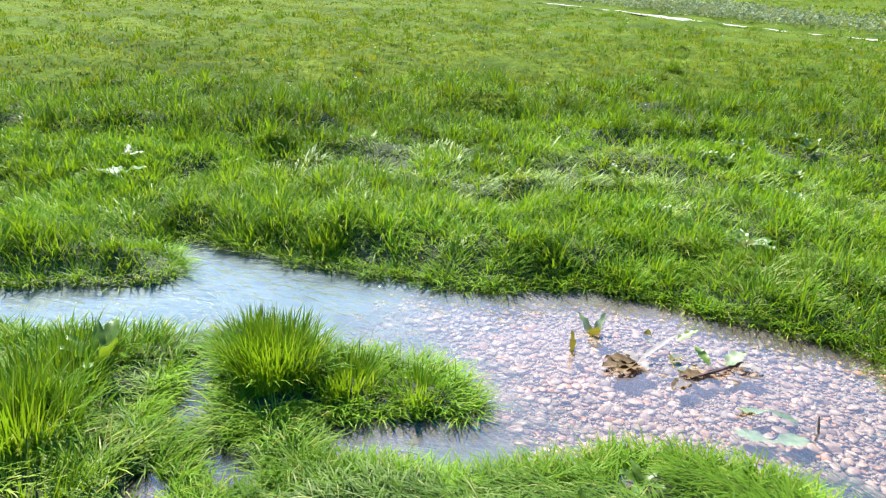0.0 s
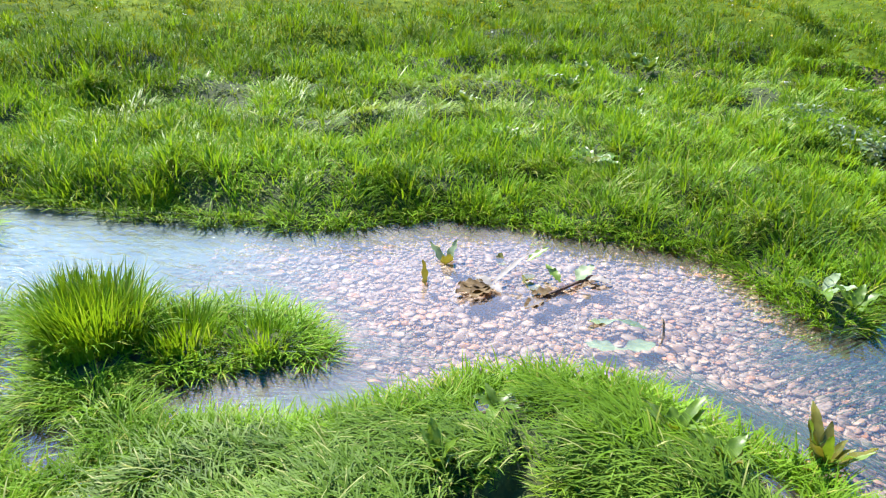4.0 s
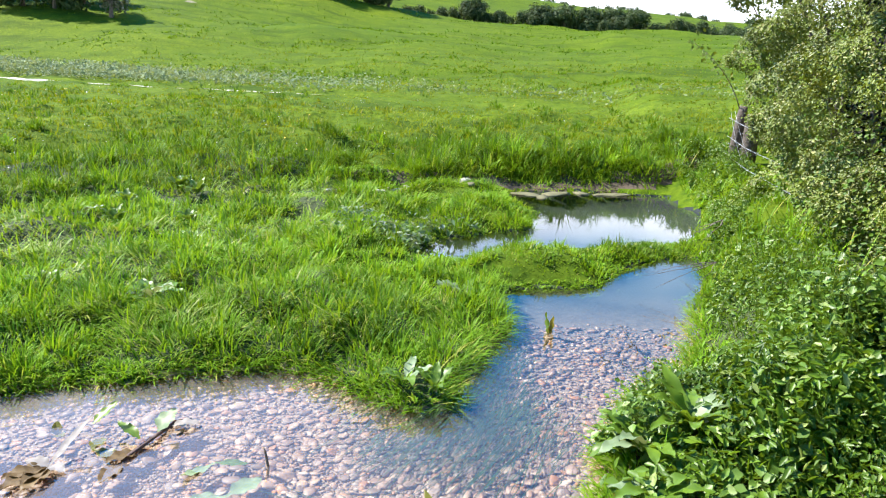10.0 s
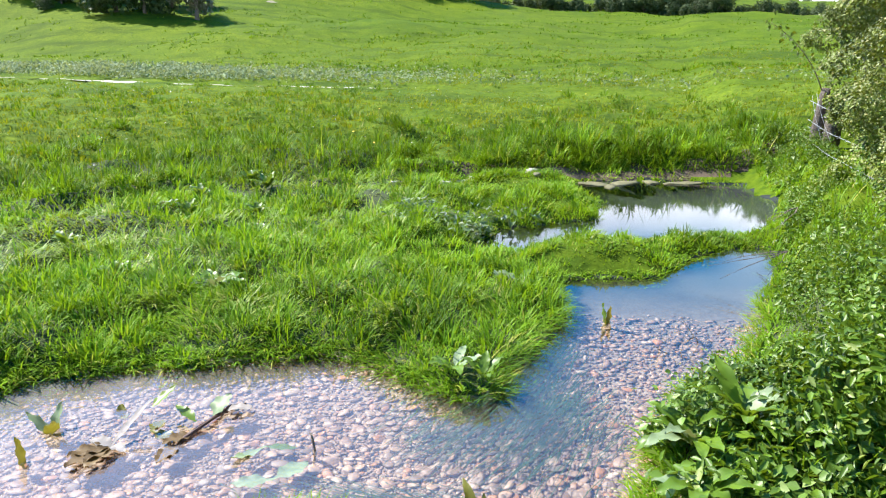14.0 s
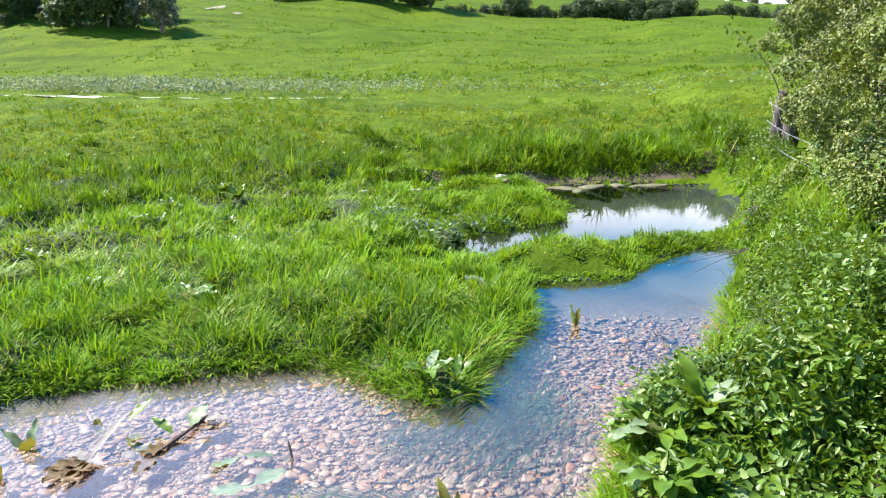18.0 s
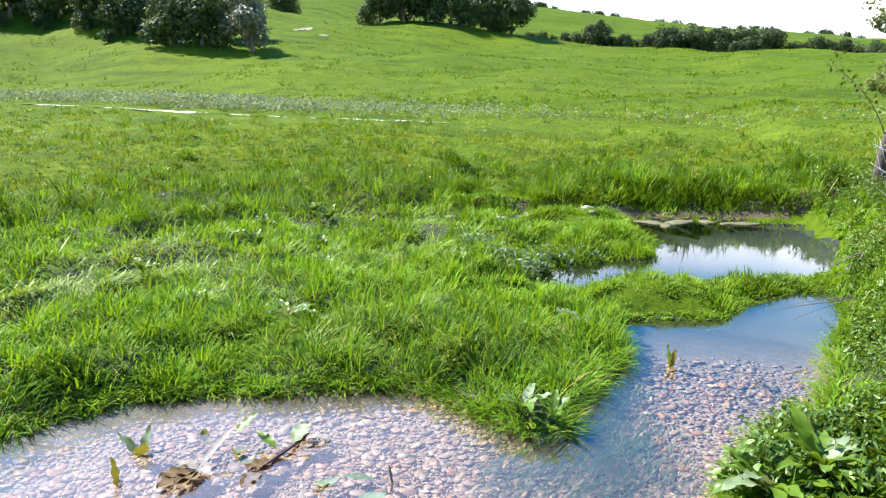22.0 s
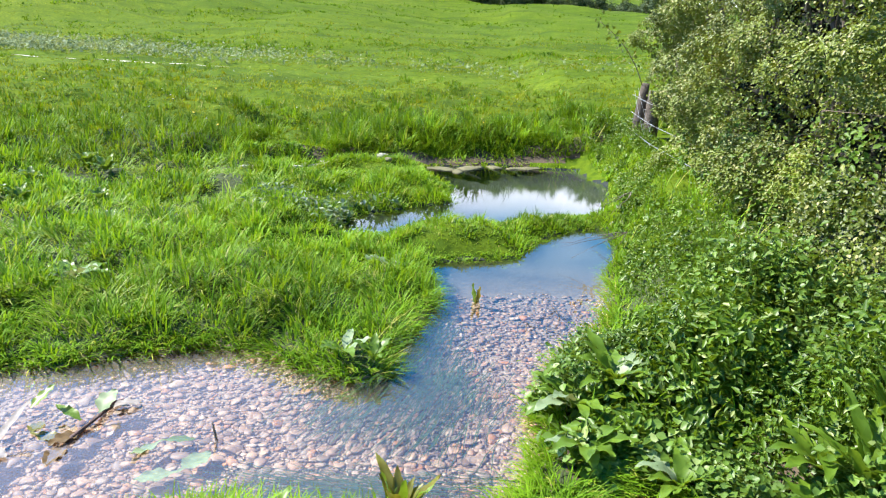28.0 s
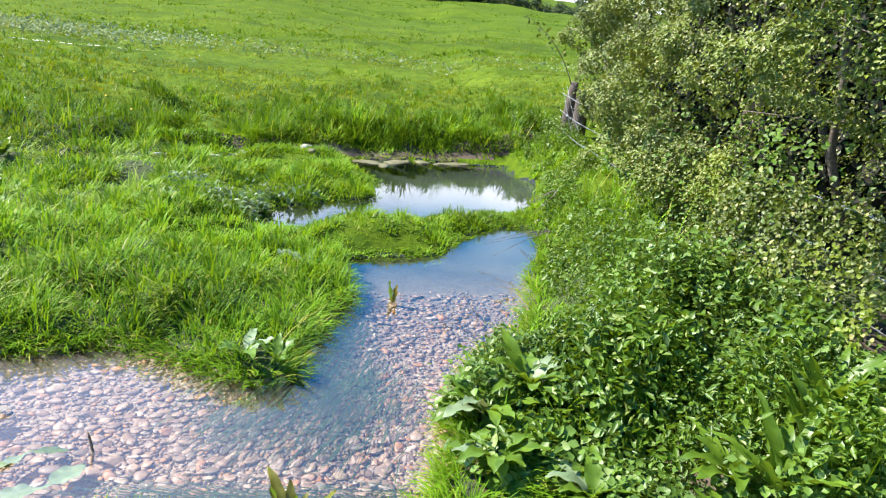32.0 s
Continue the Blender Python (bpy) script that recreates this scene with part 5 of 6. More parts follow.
def build_plants():
    g = "dock plants on the bank"
    lb = "dock plant with long wavy-edged green leaves on the bank"
    for k, (x, y, n, ln, w, r) in enumerate(((0.55, 2.62, 9, 0.24, 0.075, (0.75, -0.2)), (0.74, 2.72, 8, 0.30, 0.085, (1.1, 0.3)), (1.27, 3.03, 8, 0.32, 0.10, (1.15, 0.4)), (1.46, 3.05, 6, 0.34, 0.10, (1.2, 0.5)),
                                             (0.52, 2.28, 7, 0.20, 0.06, (0.7, -0.2)), (0.82, 2.12, 9, 0.22, 0.055, (0.9, 0.0)), (1.21, 1.95, 9, 0.30, 0.075, (1.0, 0.2)), (1.42, 1.92, 14, 0.36, 0.06, (1.2, 0.8)),
                                             (1.26, 1.80, 12, 0.34, 0.06, (1.15, 0.7)), (1.54, 2.04, 12, 0.34, 0.06, (1.15, 0.6)), (0.95, 1.78, 8, 0.26, 0.07, (0.8, 0.0)), (1.12, 1.72, 7, 0.30, 0.08, (0.9, 0.2)))):
        e = dock_plant("dock_plant", (x, y), n + 5, ln * 0.95, w * (0.95 if x < 1.0 else 0.75), lb, (DOCK_LEAF, DOCK_LEAF, DOCK_LEAF, DOCK_LEAF, PALE_LEAF if x < 1.0 else DOCK_LEAF), (r[0] + 0.15, r[1] - 0.2), 100 + k, "plant", g)
        e.location.z += 0.05
    dock_plant("dock_plant", (-0.16, 2.07), 16, 0.25, 0.042, "dock clump with upright olive and brown leaves at the waterline", (DOCK_LEAF, DOCK_OLD, DOCK_OLD), (1.25, 0.9), 7)
    dock_plant("dock_plant", (-0.55, 1.82), 7, 0.17, 0.045, "small green dock among the near bank grass", (DOCK_LEAF,), (1.15, 0.6), 8)
    dock_plant("dock_plant", (-0.37, 1.72), 6, 0.12, 0.04, "small green dock among the near bank grass", (DOCK_LEAF, DOCK_OLD), (1.2, 0.6), 24)
    dock_plant("dock_plant", (-1.05, 1.24), 4, 0.13, 0.04, "broad green dock leaves in the laid grass", (DOCK_LEAF,), (1.2, 0.9), 25)
    dock_plant("dock_plant", (-1.12, 1.66), 5, 0.13, 0.04, "small green dock among the near bank grass", (DOCK_LEAF,), (0.8, 0.2), 9)
    dock_plant("dock_plant", (-2.98, 0.42), 6, 0.24, 0.07, "broad green dock in the tall bank grass", (DOCK_LEAF,), (1.0, 0.3), 10)
    # standing in the water
    dock_plant("water_dock", (-1.94, 2.28, -0.05), 1, 0.17, 0.04, "single upright olive dock leaf standing in the water", (DOCK_OLD,), (1.5, 1.45), 11)
    dock_plant("water_dock", (-2.00, 2.52, -0.05), 3, 0.17, 0.06, "torn grey-green dock leaves standing in the water", (PALE_LEAF, DOCK_OLD, PALE_LEAF), (1.25, 0.7), 12)
    dock_plant("water_dock", (-1.80, 2.70, -0.05), 2, 0.09, 0.05, "small torn dark leaf just above the water", (DOCK_OLD,), (1.0, 0.2), 22)
    e = thing("water_dock", (-1.67, 2.43, -0.02), "withered dock with pale dried leaf and one green tip", "plant")
    for k, (ln, w, t, r0, r1, mat, lb) in enumerate(((0.25, 0.032, 1.25, 0.55, 0.35, DRIED_LEAF, "pale dried leaf"), (0.11, 0.06, 2.9, 0.35, -0.3, DRIED_LEAF, "pale dried leaf"), (0.09, 0.05, -0.4, 0.4, -0.4, DRIED_LEAF, "pale dried leaf"),
                                                     (0.20, 0.10, -1.9, 0.16, 0.0, DEAD_LEAF, "rotten brown leaf in the water"), (0.18, 0.09, -1.5, 0.18, 0.0, DEAD_LEAF, "rotten brown leaf in the water"), (0.16, 0.08, -2.3, 0.20, 0.0, DEAD_LEAF, "rotten brown leaf in the water"))):
        v, f = dock_leaf(ln, w, t, r0, r1, 0.08, 70 + k, 0.12)
        v = v + np.array([0, 0, 0.025])
        part("leaf", raw_mesh("leaf", v, f, mat, True), None, e, lb)
    v, f = dock_leaf(0.13, 0.042, 1.1, 0.45, 0.35, 0.1, 16, 0.1)
    part("leaf_tip", raw_mesh("leaf_tip", v + np.array([0.07, 0.20, 0.10]), f, DOCK_LEAF, True), None, e, "green living leaf tip")
    e = thing("water_dock", (-1.40, 2.62, -0.01), "brown broken dock stalk with a green leaf in the water", "plant")
    v, f = tube([(-0.03, -0.20, -0.02), (-0.02, -0.08, 0.012), (0.03, 0.04, 0.03), (0.05, 0.18, 0.02), (0.10, 0.24, 0.01)], [0.009, 0.011, 0.009, 0.008, 0.004], 8)
    v = v + np.random.default_rng(4).normal(0, 0.003, v.shape)
    part("stalk", raw_mesh("stalk", v, f, RED_WOOD, True), None, e, "rotten brown stalk")
    for k, (ox, oy, oz, ln, w, t, r0, r1, mat) in enumerate(((-0.02, 0.02, 0.03, 0.15, 0.045, 2.6, 0.35, 0.0, DOCK_LEAF), (0.03, 0.08, 0.03, 0.12, 0.08, 1.2, 0.8, 0.1, PALE_LEAF), (0.05, 0.15, 0.02, 0.12, 0.06, 0.3, 0.2, -0.2, DRIED_LEAF), (-0.03, -0.12, 0.0, 0.15, 0.07, -1.6, 0.12, 0.0, DEAD_LEAF), (0.0, -0.04, 0.01, 0.13, 0.07, -2.2, 0.14, 0.0, DEAD_LEAF))):
        v, f = dock_leaf(ln, w, t, r0, r1, 0.08, 90 + k, 0.15)
        part("leaf", raw_mesh("leaf", v + np.array([ox, oy, oz]), f, mat, True), None, e)
    dock_plant("floating_leaf", (-1.58, 2.57, 0.004), 2, 0.13, 0.06, "dark olive dock leaf floating on the stream", (DOCK_OLD,), (0.05, 0.0), 23)
    dock_plant("water_dock", (0.31, 4.1, -0.06), 2, 0.17, 0.045, "two small olive dock leaves standing in still water", (DOCK_LEAF, DOCK_OLD), (1.45, 1.4), 17)
    dock_plant("floating_leaf", (-0.96, 2.33, -0.02), 2, 0.17, 0.09, "pale dock leaf floating on the stream", (PALE_LEAF,), (0.06, 0.0), 18, sink=0.0)
    dock_plant("floating_leaf", (-1.08, 2.54, -0.016), 2, 0.16, 0.05, "pale dock leaf floating on the stream", (PALE_LEAF, DOCK_LEAF), (0.06, 0.0), 19)
    # pale leaves in the marsh
    lb = "dock plant showing pale leaf undersides in the grass"
    for k, (x, y, n, ln) in enumerate(((-0.20, 4.45, 5, 0.16), (-0.33, 4.5, 3, 0.11), (-1.95, 3.92, 7, 0.22), (-0.42, 3.18, 5, 0.16), (-5.75, 1.45, 4, 0.26), (-6.2, 1.7, 4, 0.18), (-3.47, 6.0, 4, 0.14))):
        e = dock_plant("pale_dock", (x, y), n, ln, ln * 0.36, lb, (PALE_LEAF, DOCK_LEAF, DOCK_LEAF), (0.7, 0.1), 40 + k, "plant", "pale docks in the marsh")
        e.location.z += 0.03
    lb = "clump of green broad-leaved plants in the marsh grass"
    for k, (x, y, n, ln) in enumerate(((-2.38, 5.35, 9, 0.22), (-2.2, 5.2, 9, 0.2), (-2.62, 6.1, 9, 0.2), (-3.23, 7.4, 12, 0.26), (-2.95, 7.15, 12, 0.26), (-3.3, 6.4, 9, 0.22), (-3.23, 6.0, 9, 0.22), (-2.6, 3.95, 7, 0.16), (-3.4, 4.6, 8, 0.2), (-0.28, 3.12, 5, 0.17))):
        e = dock_plant("broadleaf_clump", (x, y), n, ln * 0.8, ln * 0.25, lb, (DOCK_LEAF, HERB), (1.05, 0.3), 60 + k, "plant", "broad-leaved clumps in the marsh")
        e.location.z += 0.04
    # pale mint-like patch by the pool
    n = 210
    x, y = rng.uniform(-1.4, 0.15, n), rng.uniform(5.75, 6.55, n)
    k = (water_side(x, y) > -0.02)
    herb_patch("water_mint", "patch of pale grey-green leafy plants beside the pool", x[k], y[k], rng.uniform(0.06, 0.15, k.sum()), 5, 0.05, 0.4, MINT, 0.55, 0.6)
    # daisies and dandelions
    for nm, lb, col, cnt, size in (("daisies", "scattered small white daisies in the pasture", (0.6, 0.6, 0.57), 520, 0.013), ("dandelions", "scattered yellow dandelions in the pasture", (0.6, 0.42, 0.01), 60, 0.022)):
        x, y, r = scatter(cnt, 5.5, 26, -75, 18)
        k = (side_of(x, y, FIELD) < -0.5) & (grain(x, y, 2.0, 71) > 0.45)
        x, y, r = x[k], y[k], r[k]
        c = np.stack([x, y, ground_z(x, y) + 0.10 + 0.004 * r], 1)
        m = plain_material(nm, col, tuple(v * 0.9 for v in col), 5.0, 0.7)
        stuff(nm, [leaf_cards(c, size * (0.8 + 0.05 * r), np.tile([0, -0.3, 1.0], (len(c), 1)) + rng.normal(0, 0.2, (len(c), 3)), rng.uniform(0, 6, len(c)), 1.0, 0.1)], m, lb, "flowers")


build_plants()


def build_stick():
    v, f = tube([(0, 0, -0.09), (0.004, 0.0, -0.02), (-0.006, 0.004, 0.045), (-0.012, 0.004, 0.07)], [0.006, 0.006, 0.005, 0.003], 6)
    ob = new("stick", raw_mesh("stick", v, f, BARK, True))
    ob.location = (-0.87, 2.53, 0)
    tagged(ob, "short dark stick standing in the stream", "stick")
    # dead twigs hanging over the still water by the hedge
    rn = random.Random(5)
    for base, tips in (((1.75, 5.75, 0.35), 5), ((1.45, 4.85, 0.25), 4), ((0.80, 3.9, -0.06), 8), ((0.66, 3.74, -0.06), 7)):
        e = thing("dead_branch", base, "thin dark dead twigs at the edge of the water", "branch", "dead twigs in the water")
        for k in range(tips):
            p, pts = Vector((0, 0, 0)), []
            d = Vector((rn.uniform(-0.10, -0.02) if base[2] > 0 else rn.uniform(-0.04, 0.04), rn.uniform(-0.06, 0.04), -0.03 if base[2] > 0 else rn.uniform(0.015, 0.03)))
            for s in range(6):
                pts.append(p.copy())
                p += d + Vector((rn.uniform(-0.02, 0.02), rn.uniform(-0.02, 0.02), rn.uniform(-0.015, 0.015)))
            v, f = tube(pts, [0.0034 - 0.0005 * s for s in range(6)], 5)
            part("twig", raw_mesh("twig", v, f, BARK, True), None, e)


build_stick()


# ---- fence ----


def fence_post(at, height, radius, lean, label, wood=OLD_WOOD):
    e = thing("fence_post", at, label, "post", "fence posts")
    pts = [Vector((lean[0] * t, lean[1] * t, height * t - 0.3 * (1 - t))) for t in (0, 0.3, 0.6, 0.9, 1.0)]
    v, f = tube(pts, [radius * k for k in (1.08, 1.0, 1.03, 0.97, 0.82)], 14)
    v += np.random.default_rng(3).normal(0, 0.004, v.shape)
    part("post_shaft", raw_mesh("post_shaft", v, f, wood, True), None, e)
    for z in (0.35, 0.55, 0.75):
        v, f = tube([(-radius, -0.02, height * z), (-radius - 0.012, 0, height * z), (-radius, 0.02, height * z)], [0.003] * 3, 5)
        part("staple", raw_mesh("staple", v + np.array([lean[0] * z, lean[1] * z, 0]), f, ZINC), None, e, "galvanised wire staple")


fence_post((2.88, 8.72, 0.10), 0.86, 0.085, (0.02, 0.0), "weathered dark wooden fence post wound with wire")
fence_post((2.70, 8.85, 0.10), 0.94, 0.06, (0.14, 0.05), "leaning dark wooden fence post at the hedge end")
fence_post((1.92, 2.12, 0.12), 0.98, 0.045, (0.10, 0.02), "reddish-brown wooden fence post half hidden in the hedge", RED_WOOD)


def build_wires():
    fence = thing("barbed_wire_fence", (2.0, 2.2, 0.3), "three strands of barbed wire running into the hedge", "fence")
    org = Vector(fence.location)
    for z0, z1, nm in ((0.97, 0.92, 0), (0.745, 0.72, 1), (0.545, 0.52, 2)):
        a, b = Vector((1.84, 1.0, z0 + 0.02)), Vector((2.66, 8.7, z1))
        pts = []
        for k in range(36):
            t = k / 35
            p = a.lerp(b, t) - Vector((0.03 - 0.20 * math.sin(math.pi * min(1, t * 1.15)), 0, 0.10 * math.sin(math.pi * t)))
            pts.append(p - org)
        twist = []
        for ph in (0, math.pi):
            pp = [p + Vector((0.003 * math.cos(ph + k * 2.2), 0, 0.003 * math.sin(ph + k * 2.2))) for k, p in enumerate(pts)]
            twist.append(tube(pp, [0.0017] * 36, 5))
        w = part("wire", raw_mesh("wire", *joined(twist), ZINC, True), None, fence, "galvanised steel wire strand")
        for k in range(1, 35, 1):
            p = pts[k]
            v, f = joined([tube([p + Vector((-0.014, 0, -0.012)), p + Vector((0.014, 0.006, 0.012))], [0.0016] * 2, 4), tube([p + Vector((-0.012, 0.006, 0.013)), p + Vector((0.012, 0, -0.013))], [0.0016] * 2, 4)])
            part("barb", raw_mesh("barb", v, f, ZINC), None, w)
    for k, (x0, z0, x1, z1) in enumerate(((2.66, 1.0, 2.80, 0.35), (2.62, 0.98, 2.72, 0.3))):
        pts = [Vector((x0 + (x1 - x0) * t - 0.1 * t * (1 - t), 8.62 - 0.5 * t, z0 + (z1 - z0) * t)) - org for t in np.linspace(0, 1, 8)]
        part("loose_wire", raw_mesh("loose_wire", *tube(pts, [0.0018] * 8, 5), ZINC, True), None, fence, "slack wire hanging from the post")


build_wires()


def build_hedge_twigs():
    """Bare twigs that stick out of the hedge, one long one at its far end."""
    rn = random.Random(12)
    for k in range(16):
        y = rn.uniform(1.6, 6.5)
        base = Vector((1.75 + 0.118 * y + rn.uniform(0.0, 0.25), y, rn.uniform(0.5, 2.3)))
        e = thing("bare_twig", base, "bare pale twig sticking out of the hedge", "twig", "bare hedge twigs")
        p, pts, d = Vector((0, 0, 0)), [], Vector((rn.uniform(-0.07, -0.02), rn.uniform(-0.09, 0.07), rn.uniform(-0.05, 0.05)))
        for s in range(7):
            pts.append(p.copy())
            p += d + Vector((rn.uniform(-0.02, 0.02), rn.uniform(-0.02, 0.02), rn.uniform(-0.03, 0.015)))
        part("stem", raw_mesh("stem", *tube(pts, [0.0045 - 0.0005 * s for s in range(7)], 5), TWIG, True), None, e)
    spray = thing("hawthorn_spray", (2.8, 8.9, 1.0), "long arching hawthorn twig with small young leaves", "twig")
    pts = [Vector((-0.05 * k - 0.004 * k * k, -0.03 * k, 0.115 * k - 0.003 * k * k)) for k in range(9)]
    part("stem", raw_mesh("stem", *tube(pts, [0.0065 - 0.0005 * s for s in range(9)], 6), TWIG, True), None, spray)
    c = []
    for k in range(3, 9):
        for j in range(10):
            c.append(tuple(pts[k] + Vector((rn.gauss(0, 0.06), rn.gauss(0, 0.06), rn.gauss(0, 0.05)))))
    c = np.array(c)
    v, f = leaf_cards(c, np.full(len(c), 0.05), rng.normal(0, 1, c.shape), rng.uniform(0, 6, len(c)), 0.7)
    part("leaves", raw_mesh("leaves", v, f, HAWTHORN), None, spray)
    for a, b in (((2.95, 8.7, 1.75), (2.35, 8.3, 2.35)), ((3.0, 8.2, 2.1), (2.2, 7.9, 2.45))):
        e = thing("hawthorn_spray", a, "arching hawthorn twig reaching out over the pasture", "twig")
        v0, v1 = Vector((0, 0, 0)), Vector(b) - Vector(a)
        pts = [v0.lerp(v1, t / 8) + Vector((0, 0, 0.10 * math.sin(math.pi * t / 8))) for t in range(9)]
        part("stem", raw_mesh("stem", *tube(pts, [0.010 - 0.001 * s for s in range(9)], 6), TWIG, True), None, e)
        c = np.array([tuple(pts[rn.randrange(2, 9)] + Vector((rn.gauss(0, 0.07), rn.gauss(0, 0.07), rn.gauss(0, 0.06)))) for _ in range(110)])
        v, f = leaf_cards(c, np.full(len(c), 0.048), rng.normal(0, 1, c.shape), rng.uniform(0, 6, len(c)), 0.7)
        part("leaves", raw_mesh("leaves", v, f, HAWTHORN), None, e)


build_hedge_twigs()

# ---- shore stones ----


def shore_stone(at, sx, sy, sz, seed, label, material, group, category="stone"):
    bm = bmesh.new()
    bmesh.ops.create_icosphere(bm, subdivisions=2, radius=1)
    for v in bm.verts:
        v.co *= 1 + 0.55 * noise.noise(v.co * 1.9 + Vector((seed * 2.3, seed, 0)))
        v.co.x, v.co.y, v.co.z = v.co.x * sx, v.co.y * sy, max(-0.6, min(0.75, v.co.z)) * sz
    me = bpy.data.meshes.new("shore_stone")
    bm.to_mesh(me)
    bm.free()
    me.materials.append(material)
    for p in me.polygons:
        p.use_smooth = True
    ob = new("shore_stone", me)
    ob.location = at
    ob.rotation_euler = (0, 0, seed * 1.3)
    tagged(ob, label, category, group)


for k, (x, y, sx, sy) in enumerate(((-0.05, 8.42, 0.26, 0.10), (0.36, 8.52, 0.24, 0.12), (0.72, 8.60, 0.22, 0.13), (1.02, 8.68, 0.16, 0.08), (1.38, 8.66, 0.28, 0.09), (0.55, 8.36, 0.15, 0.07))):
    shore_stone((x, y, 0.002), sx * 0.85, sy * 0.9, 0.02, k + 1, "flat pale mossy slab lying at the pool's edge", SLAB, "slabs at the pool")
for k in range(34):
    rn = random.Random(k)
    x = rn.uniform(-1.75, -0.2)
    y = 7.72 + 0.55 * smooth(-1.6, -0.3, x) + rn.uniform(-0.14, 0.2)
    s = rn.uniform(0.03, 0.07)
    shore_stone((x, float(y), float(ground_z(np.array([x]), np.array([float(y)]))[0]) + 0.01), s, s * 0.8, s * 0.6, k + 20, "pale rounded stone on the bare muddy shore", CHALK if k % 3 else SLAB, "shore stones")

# ---- far meadow ----


def build_cress():
    x = 16 - 125 * rng.random(90000) ** 1.25
    s = 0.55 + 5.2 * rng.random(90000) ** 1.2
    s = s * (1 + 0.9 * smooth(-14, -35, x) * smooth(-62, -44, x))
    y = far_stream(x) + s * 1.09
    r = np.hypot(x, y)
    dens = 1 - 0.93 * smooth(-15, 0, x)
    k = (rng.random(len(x)) < dens * (0.35 + 0.65 * smooth(0.3, 0.6, grain(x, y, 1.4, 81)))) & (r < 150) & (x > -64)
    x, y, s, r = x[k], y[k], s[k], r[k]
    h = (0.25 + 0.35 * grain(x, y, 1.1, 82)) * (1 - 0.6 * smooth(-10, 6, x)) * smooth(6.2, 4.0, s / (1 + 0.9 * smooth(-14, -35, x) * smooth(-62, -44, x)))
    c = np.stack([x, y, ground_z(x, y) + h * rng.uniform(0.2, 1.15, len(x))], 1)
    nrm = np.stack([rng.normal(0, 0.6, len(x)), -0.3 + rng.normal(0, 0.6, len(x)), 0.8 + rng.normal(0, 0.3, len(x))], 1)
    stuff("cress_bed", [leaf_cards(c, rng.uniform(0.05, 0.13, len(x)) * (0.6 + r / 55), nrm, rng.uniform(0, 6.28, len(x)), 0.6)], CRESS, "grey-green bed of leafy water plants along the far stream", "plants")


build_cress()


def build_chalk():
    for k, (az, r, sx, sy) in enumerate(((-23.2, 3.7, 1.2, 0.35), (-21.8, 3.3, 0.6, 0.14), (-50, 4.5, 2.4, 0.10))):
        r = reach(az, r)
        x, y = r * math.sin(radians(az)), r * math.cos(radians(az))
        n = 26
        ring = [(x, y)]
        for j in range(n):
            a = 2 * math.pi * j / n
            q = 1 + 0.35 * noise.noise(Vector((math.cos(a) * 1.5 + k * 7, math.sin(a) * 1.5, 0)))
            ring.append((x + sx * q * math.cos(a), y + sy * q * math.sin(a) * 2.4))
        p = np.array(ring)
        z = ground_z(p[:, 0], p[:, 1]) + 0.06
        me = raw_mesh("bare_chalk", np.stack([p[:, 0], p[:, 1], z], 1), [np.array([[0, j + 1, (j + 1) % n + 1] for j in range(n)])], SCAR, True)
        tagged(new("bare_chalk", me), "bare pale chalky earth scar on the hillside", "ground", kind="structure")


build_chalk()


def tree(name, label, height, width, seed, material, leaves, leaf, category="tree"):
    rn = np.random.default_rng(seed)
    e = thing(name, (0, 0, 0), label, category)
    fork = 0.22 * height
    v, f = tube([(0, 0, -0.4), (0.03, 0, fork * 0.6), (0.0, 0.05, fork), (0.05, 0.0, height * 0.62)], [0.05 * height ** 0.8 * k for k in (1.2, 0.9, 0.8, 0.3)], 8)
    part("trunk", raw_mesh("trunk", v, f, BARK, True), None, e)
    blobs = []
    for k in range(18):
        a, h = rn.uniform(0, 6.28), rn.uniform(0.14, 0.84)
        rad = width * 0.5 * math.sqrt(max(0.05, 1 - ((h - 0.36) / 0.62) ** 2)) * rn.uniform(0.2, 0.85)
        blobs.append((rad * math.cos(a), rad * math.sin(a), h * height, width * rn.uniform(0.15, 0.25)))
        if k < 6:
            v, f = tube([(0, 0.03, fork), (rad * 0.4 * math.cos(a), rad * 0.4 * math.sin(a), fork + (h * height - fork) * 0.55), (rad * math.cos(a), rad * math.sin(a), h * height)], [0.02 * height ** 0.8 * q for q in (1, 0.7, 0.25)], 6)
            part("limb", raw_mesh("limb", v, f, BARK, True), None, e)
    c, nn = [], []
    for bx, by, bz, br in blobs:
        d = rn.normal(0, 1, (leaves // 18, 3))
        d /= np.linalg.norm(d, axis=1, keepdims=True)
        q = br * rn.uniform(0.5, 1.15, (len(d), 1))
        c.append(np.array([bx, by, bz]) + d * q * np.array([1, 1, 0.9]))
        nn.append(d + rn.normal(0, 0.45, d.shape) + np.array([0, 0, 0.3]))
    c, nn = np.concatenate(c), np.concatenate(nn)
    c[:, 2] = np.where(c[:, 2] < 0.03 * height, 0.06 * height * rn.random(len(c)), c[:, 2])
    v, f = leaf_cards(c, leaf * rn.uniform(0.6, 1.4, len(c)), nn, rn.uniform(0, 6.28, len(c)), 0.75)
    part("crown", raw_mesh("crown", v, f, material), None, e)
    return e


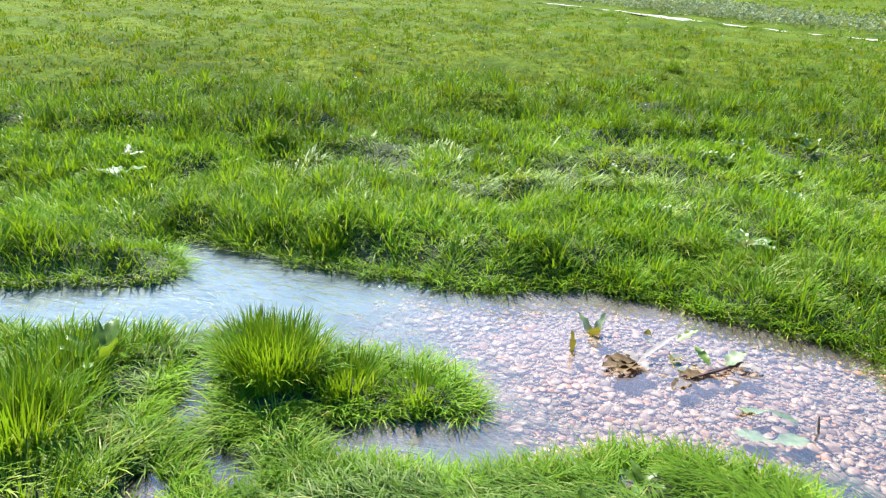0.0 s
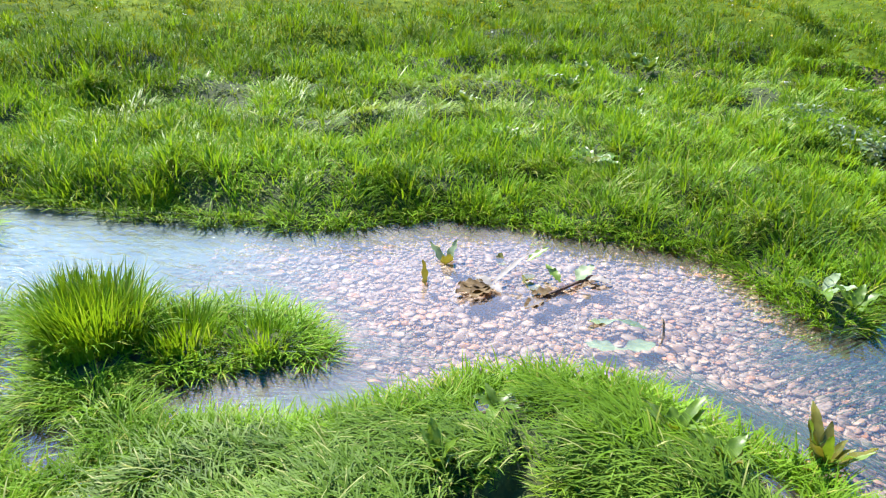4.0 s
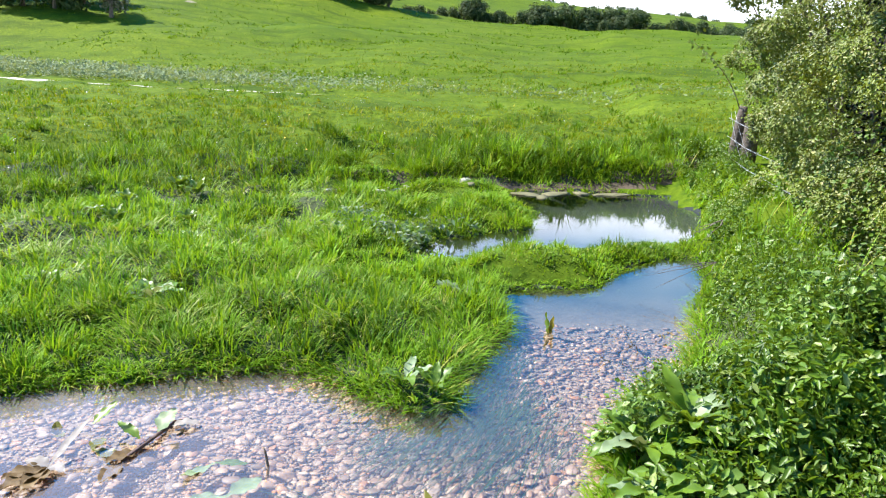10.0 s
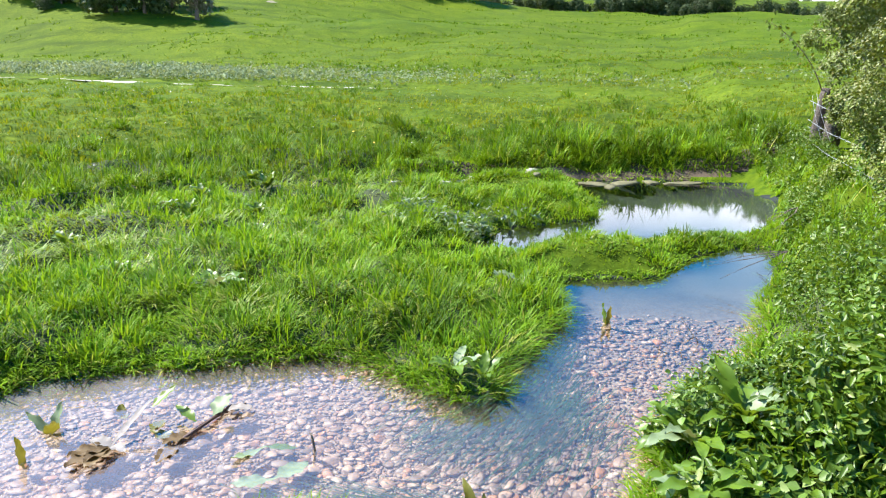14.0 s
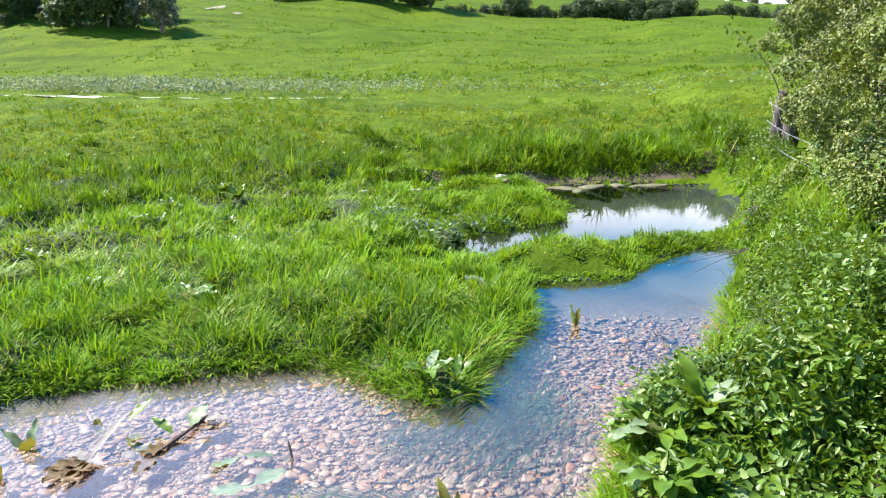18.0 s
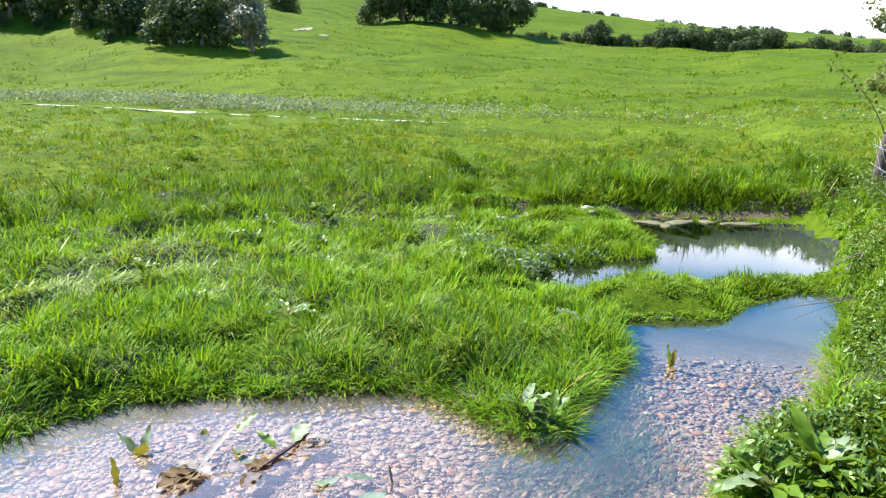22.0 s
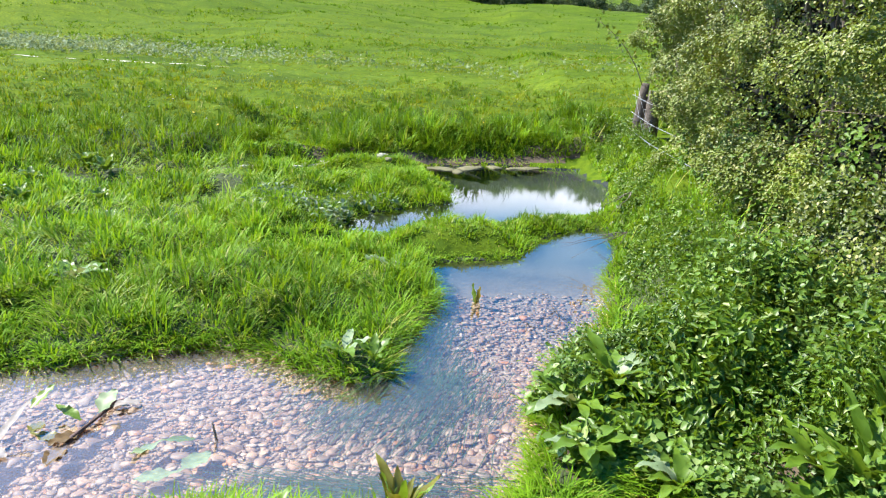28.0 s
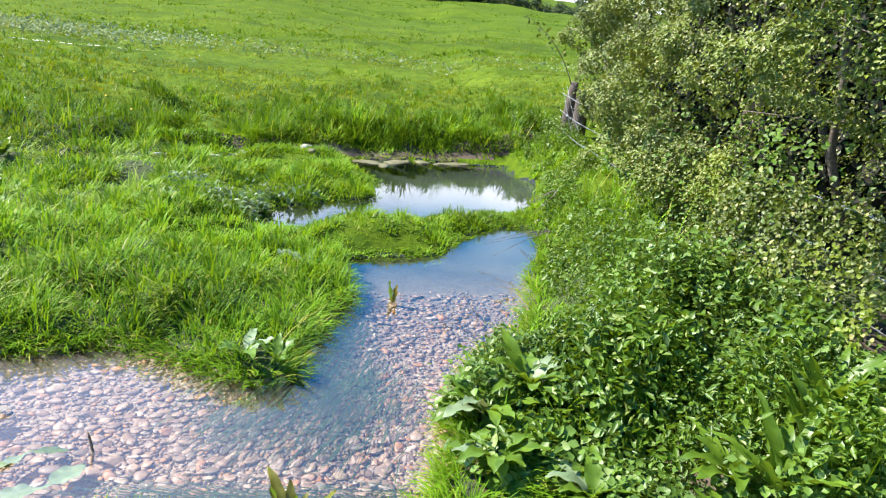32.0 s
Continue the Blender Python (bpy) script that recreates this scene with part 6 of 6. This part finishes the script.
def stand(ob, az, r, size, first=False):
    if r < 10:
        r = reach(az, r)
    x, y = r * math.sin(radians(az)), r * math.cos(radians(az))
    m = Matrix.Translation((x, y, float(ground_z(np.array([x]), np.array([y]))[0]) - 0.05)) @ Matrix.Rotation(az * 7.7, 4, "Z") @ Matrix.Scale(size, 4)
    if first:
        ob.matrix_basis = m
        return ob
    c = copy_thing(ob, Matrix.Identity(4))
    c.matrix_basis = m
    return c


def build_trees():
    kinds = [tree("tree", "dark green broadleaf tree on the hillside", 6.0, 7.0, s, TREE_LEAF, 4200, 0.38) for s in (1, 2, 3)]
    willow = tree("willow_bush", "rounded grey-green willow bush on the slope", 5.6, 5.4, 4, WILLOW_LEAF, 4200, 0.26, "bush")
    bush = [tree("bush", "low dark hedge bush on the field edge", 2.2, 3.4, s, TREE_LEAF, 1100, 0.26, "bush") for s in (5, 6)]
    stand(willow, -27.0, 2.1, 1.0, True)
    used = [0, 0, 0]
    rows = [(-30.4, 2.5, 0.8), (-32.2, 2.6, 0.9), (-34.5, 3.4, 1.0), (-37, 3.9, 1.0), (-39.5, 4.1, 1.05), (-42.2, 4.0, 1.15), (-45.2, 4.6, 1.1), (-48.5, 5.6, 1.0), (-28.6, 2.9, 0.9), (-24.6, 5.4, 0.7),
            (-17.6, 97, 0.85), (-15.9, 98, 0.95), (-14.2, 99, 0.85), (-12.3, 98, 0.8), (-10.6, 99, 0.75), (-9.2, 100, 0.85), (-7.8, 100, 0.9),
            (-1.5, 103, 0.55), (0.4, 104, 0.36), (3.4, 104, 0.6), (5.2, 104, 0.66), (6.9, 104, 0.62), (8.6, 104, 0.62), (10.2, 103, 0.55), (13.6, 106, 0.5), (15.2, 108, 0.55), (16.8, 108, 0.6), (18.6, 108, 0.65)]
    for k, (az, r, sz) in enumerate(rows):
        t = k % 3
        o = stand(kinds[t], az, r, sz, used[t] == 0)
        used[t] = 1
        tagged(o, group="hillside trees")
    first = [True, True]
    for k in range(30):
        az = -6.4 + 0.85 * k
        t = k % 2
        o = stand(bush[t], az, 103 + 1.5 * math.sin(k), 0.55 + 0.25 * abs(math.sin(k * 1.7)), first[t])
        first[t] = False
        tagged(o, group="field hedge bushes")
    for k in range(44):
        az = -9.0 + 0.72 * k + 0.35 * math.sin(k * 2.1)
        if abs(math.sin(k * 0.43)) < 0.3:
            continue
        o = stand(bush[k % 2], az, 252 + 5 * math.sin(k * 3.0), 1.0 + 0.7 * abs(math.sin(k * 2.7)))
        o.location.z -= 2.2
        tagged(o, "distant dark hedge bush on the ridge", group="ridge hedge bushes")
    for k, (az, r, sz) in enumerate(((-35.5, 3.0, 0.7), (-38, 3.3, 0.8), (-43, 3.4, 0.8), (-36.6, 2.7, 0.5), (-40.5, 3.2, 0.8))):
        tagged(stand(bush[k % 2], az, r, sz), "low scrub bush on the shaded slope", group="slope scrub")


build_trees()


def tussock(at, spread, height, count, seed, label):
    rn = np.random.default_rng(seed)
    z = max(0.0, float(ground_z(np.array([at[0]]), np.array([at[1]]))[0]))
    a, q = rn.uniform(0, 6.28, count), spread * np.sqrt(rn.random(count))
    base = np.stack([q * np.cos(a), q * np.sin(a), np.full(count, -0.03)], 1)
    v, f = blades(base, height * rn.uniform(0.5, 1.2, count), rn.uniform(0.004, 0.009, count), a + rn.normal(0, 0.5, count), rn.uniform(0.0, 0.3, count), rn.uniform(0.2, 1.3, count) * (0.5 + q / spread), 4)
    ob = new("grass_tussock", raw_mesh("grass_tussock", v, f, GRASS_LUSH))
    ob.location = (at[0], at[1], z)
    tagged(ob, label, "grass", "tussocks on the near bank")


for k, (x, y, sp, h, n) in enumerate(((-2.55, 1.02, 0.18, 0.26, 900), (-2.30, 1.22, 0.14, 0.17, 500), (-2.72, 0.98, 0.12, 0.24, 500), (-3.12, 0.36, 0.16, 0.18, 700), (-2.88, 0.18, 0.20, 0.22, 900), (-2.62, 0.02, 0.2, 0.24, 900), (-2.05, 1.40, 0.12, 0.12, 350), (-2.25, -0.06, 0.2, 0.22, 800))):
    tussock((x, y), sp, h, n, 300 + k, "tall upright bright green grass tussock beside the wet channel")
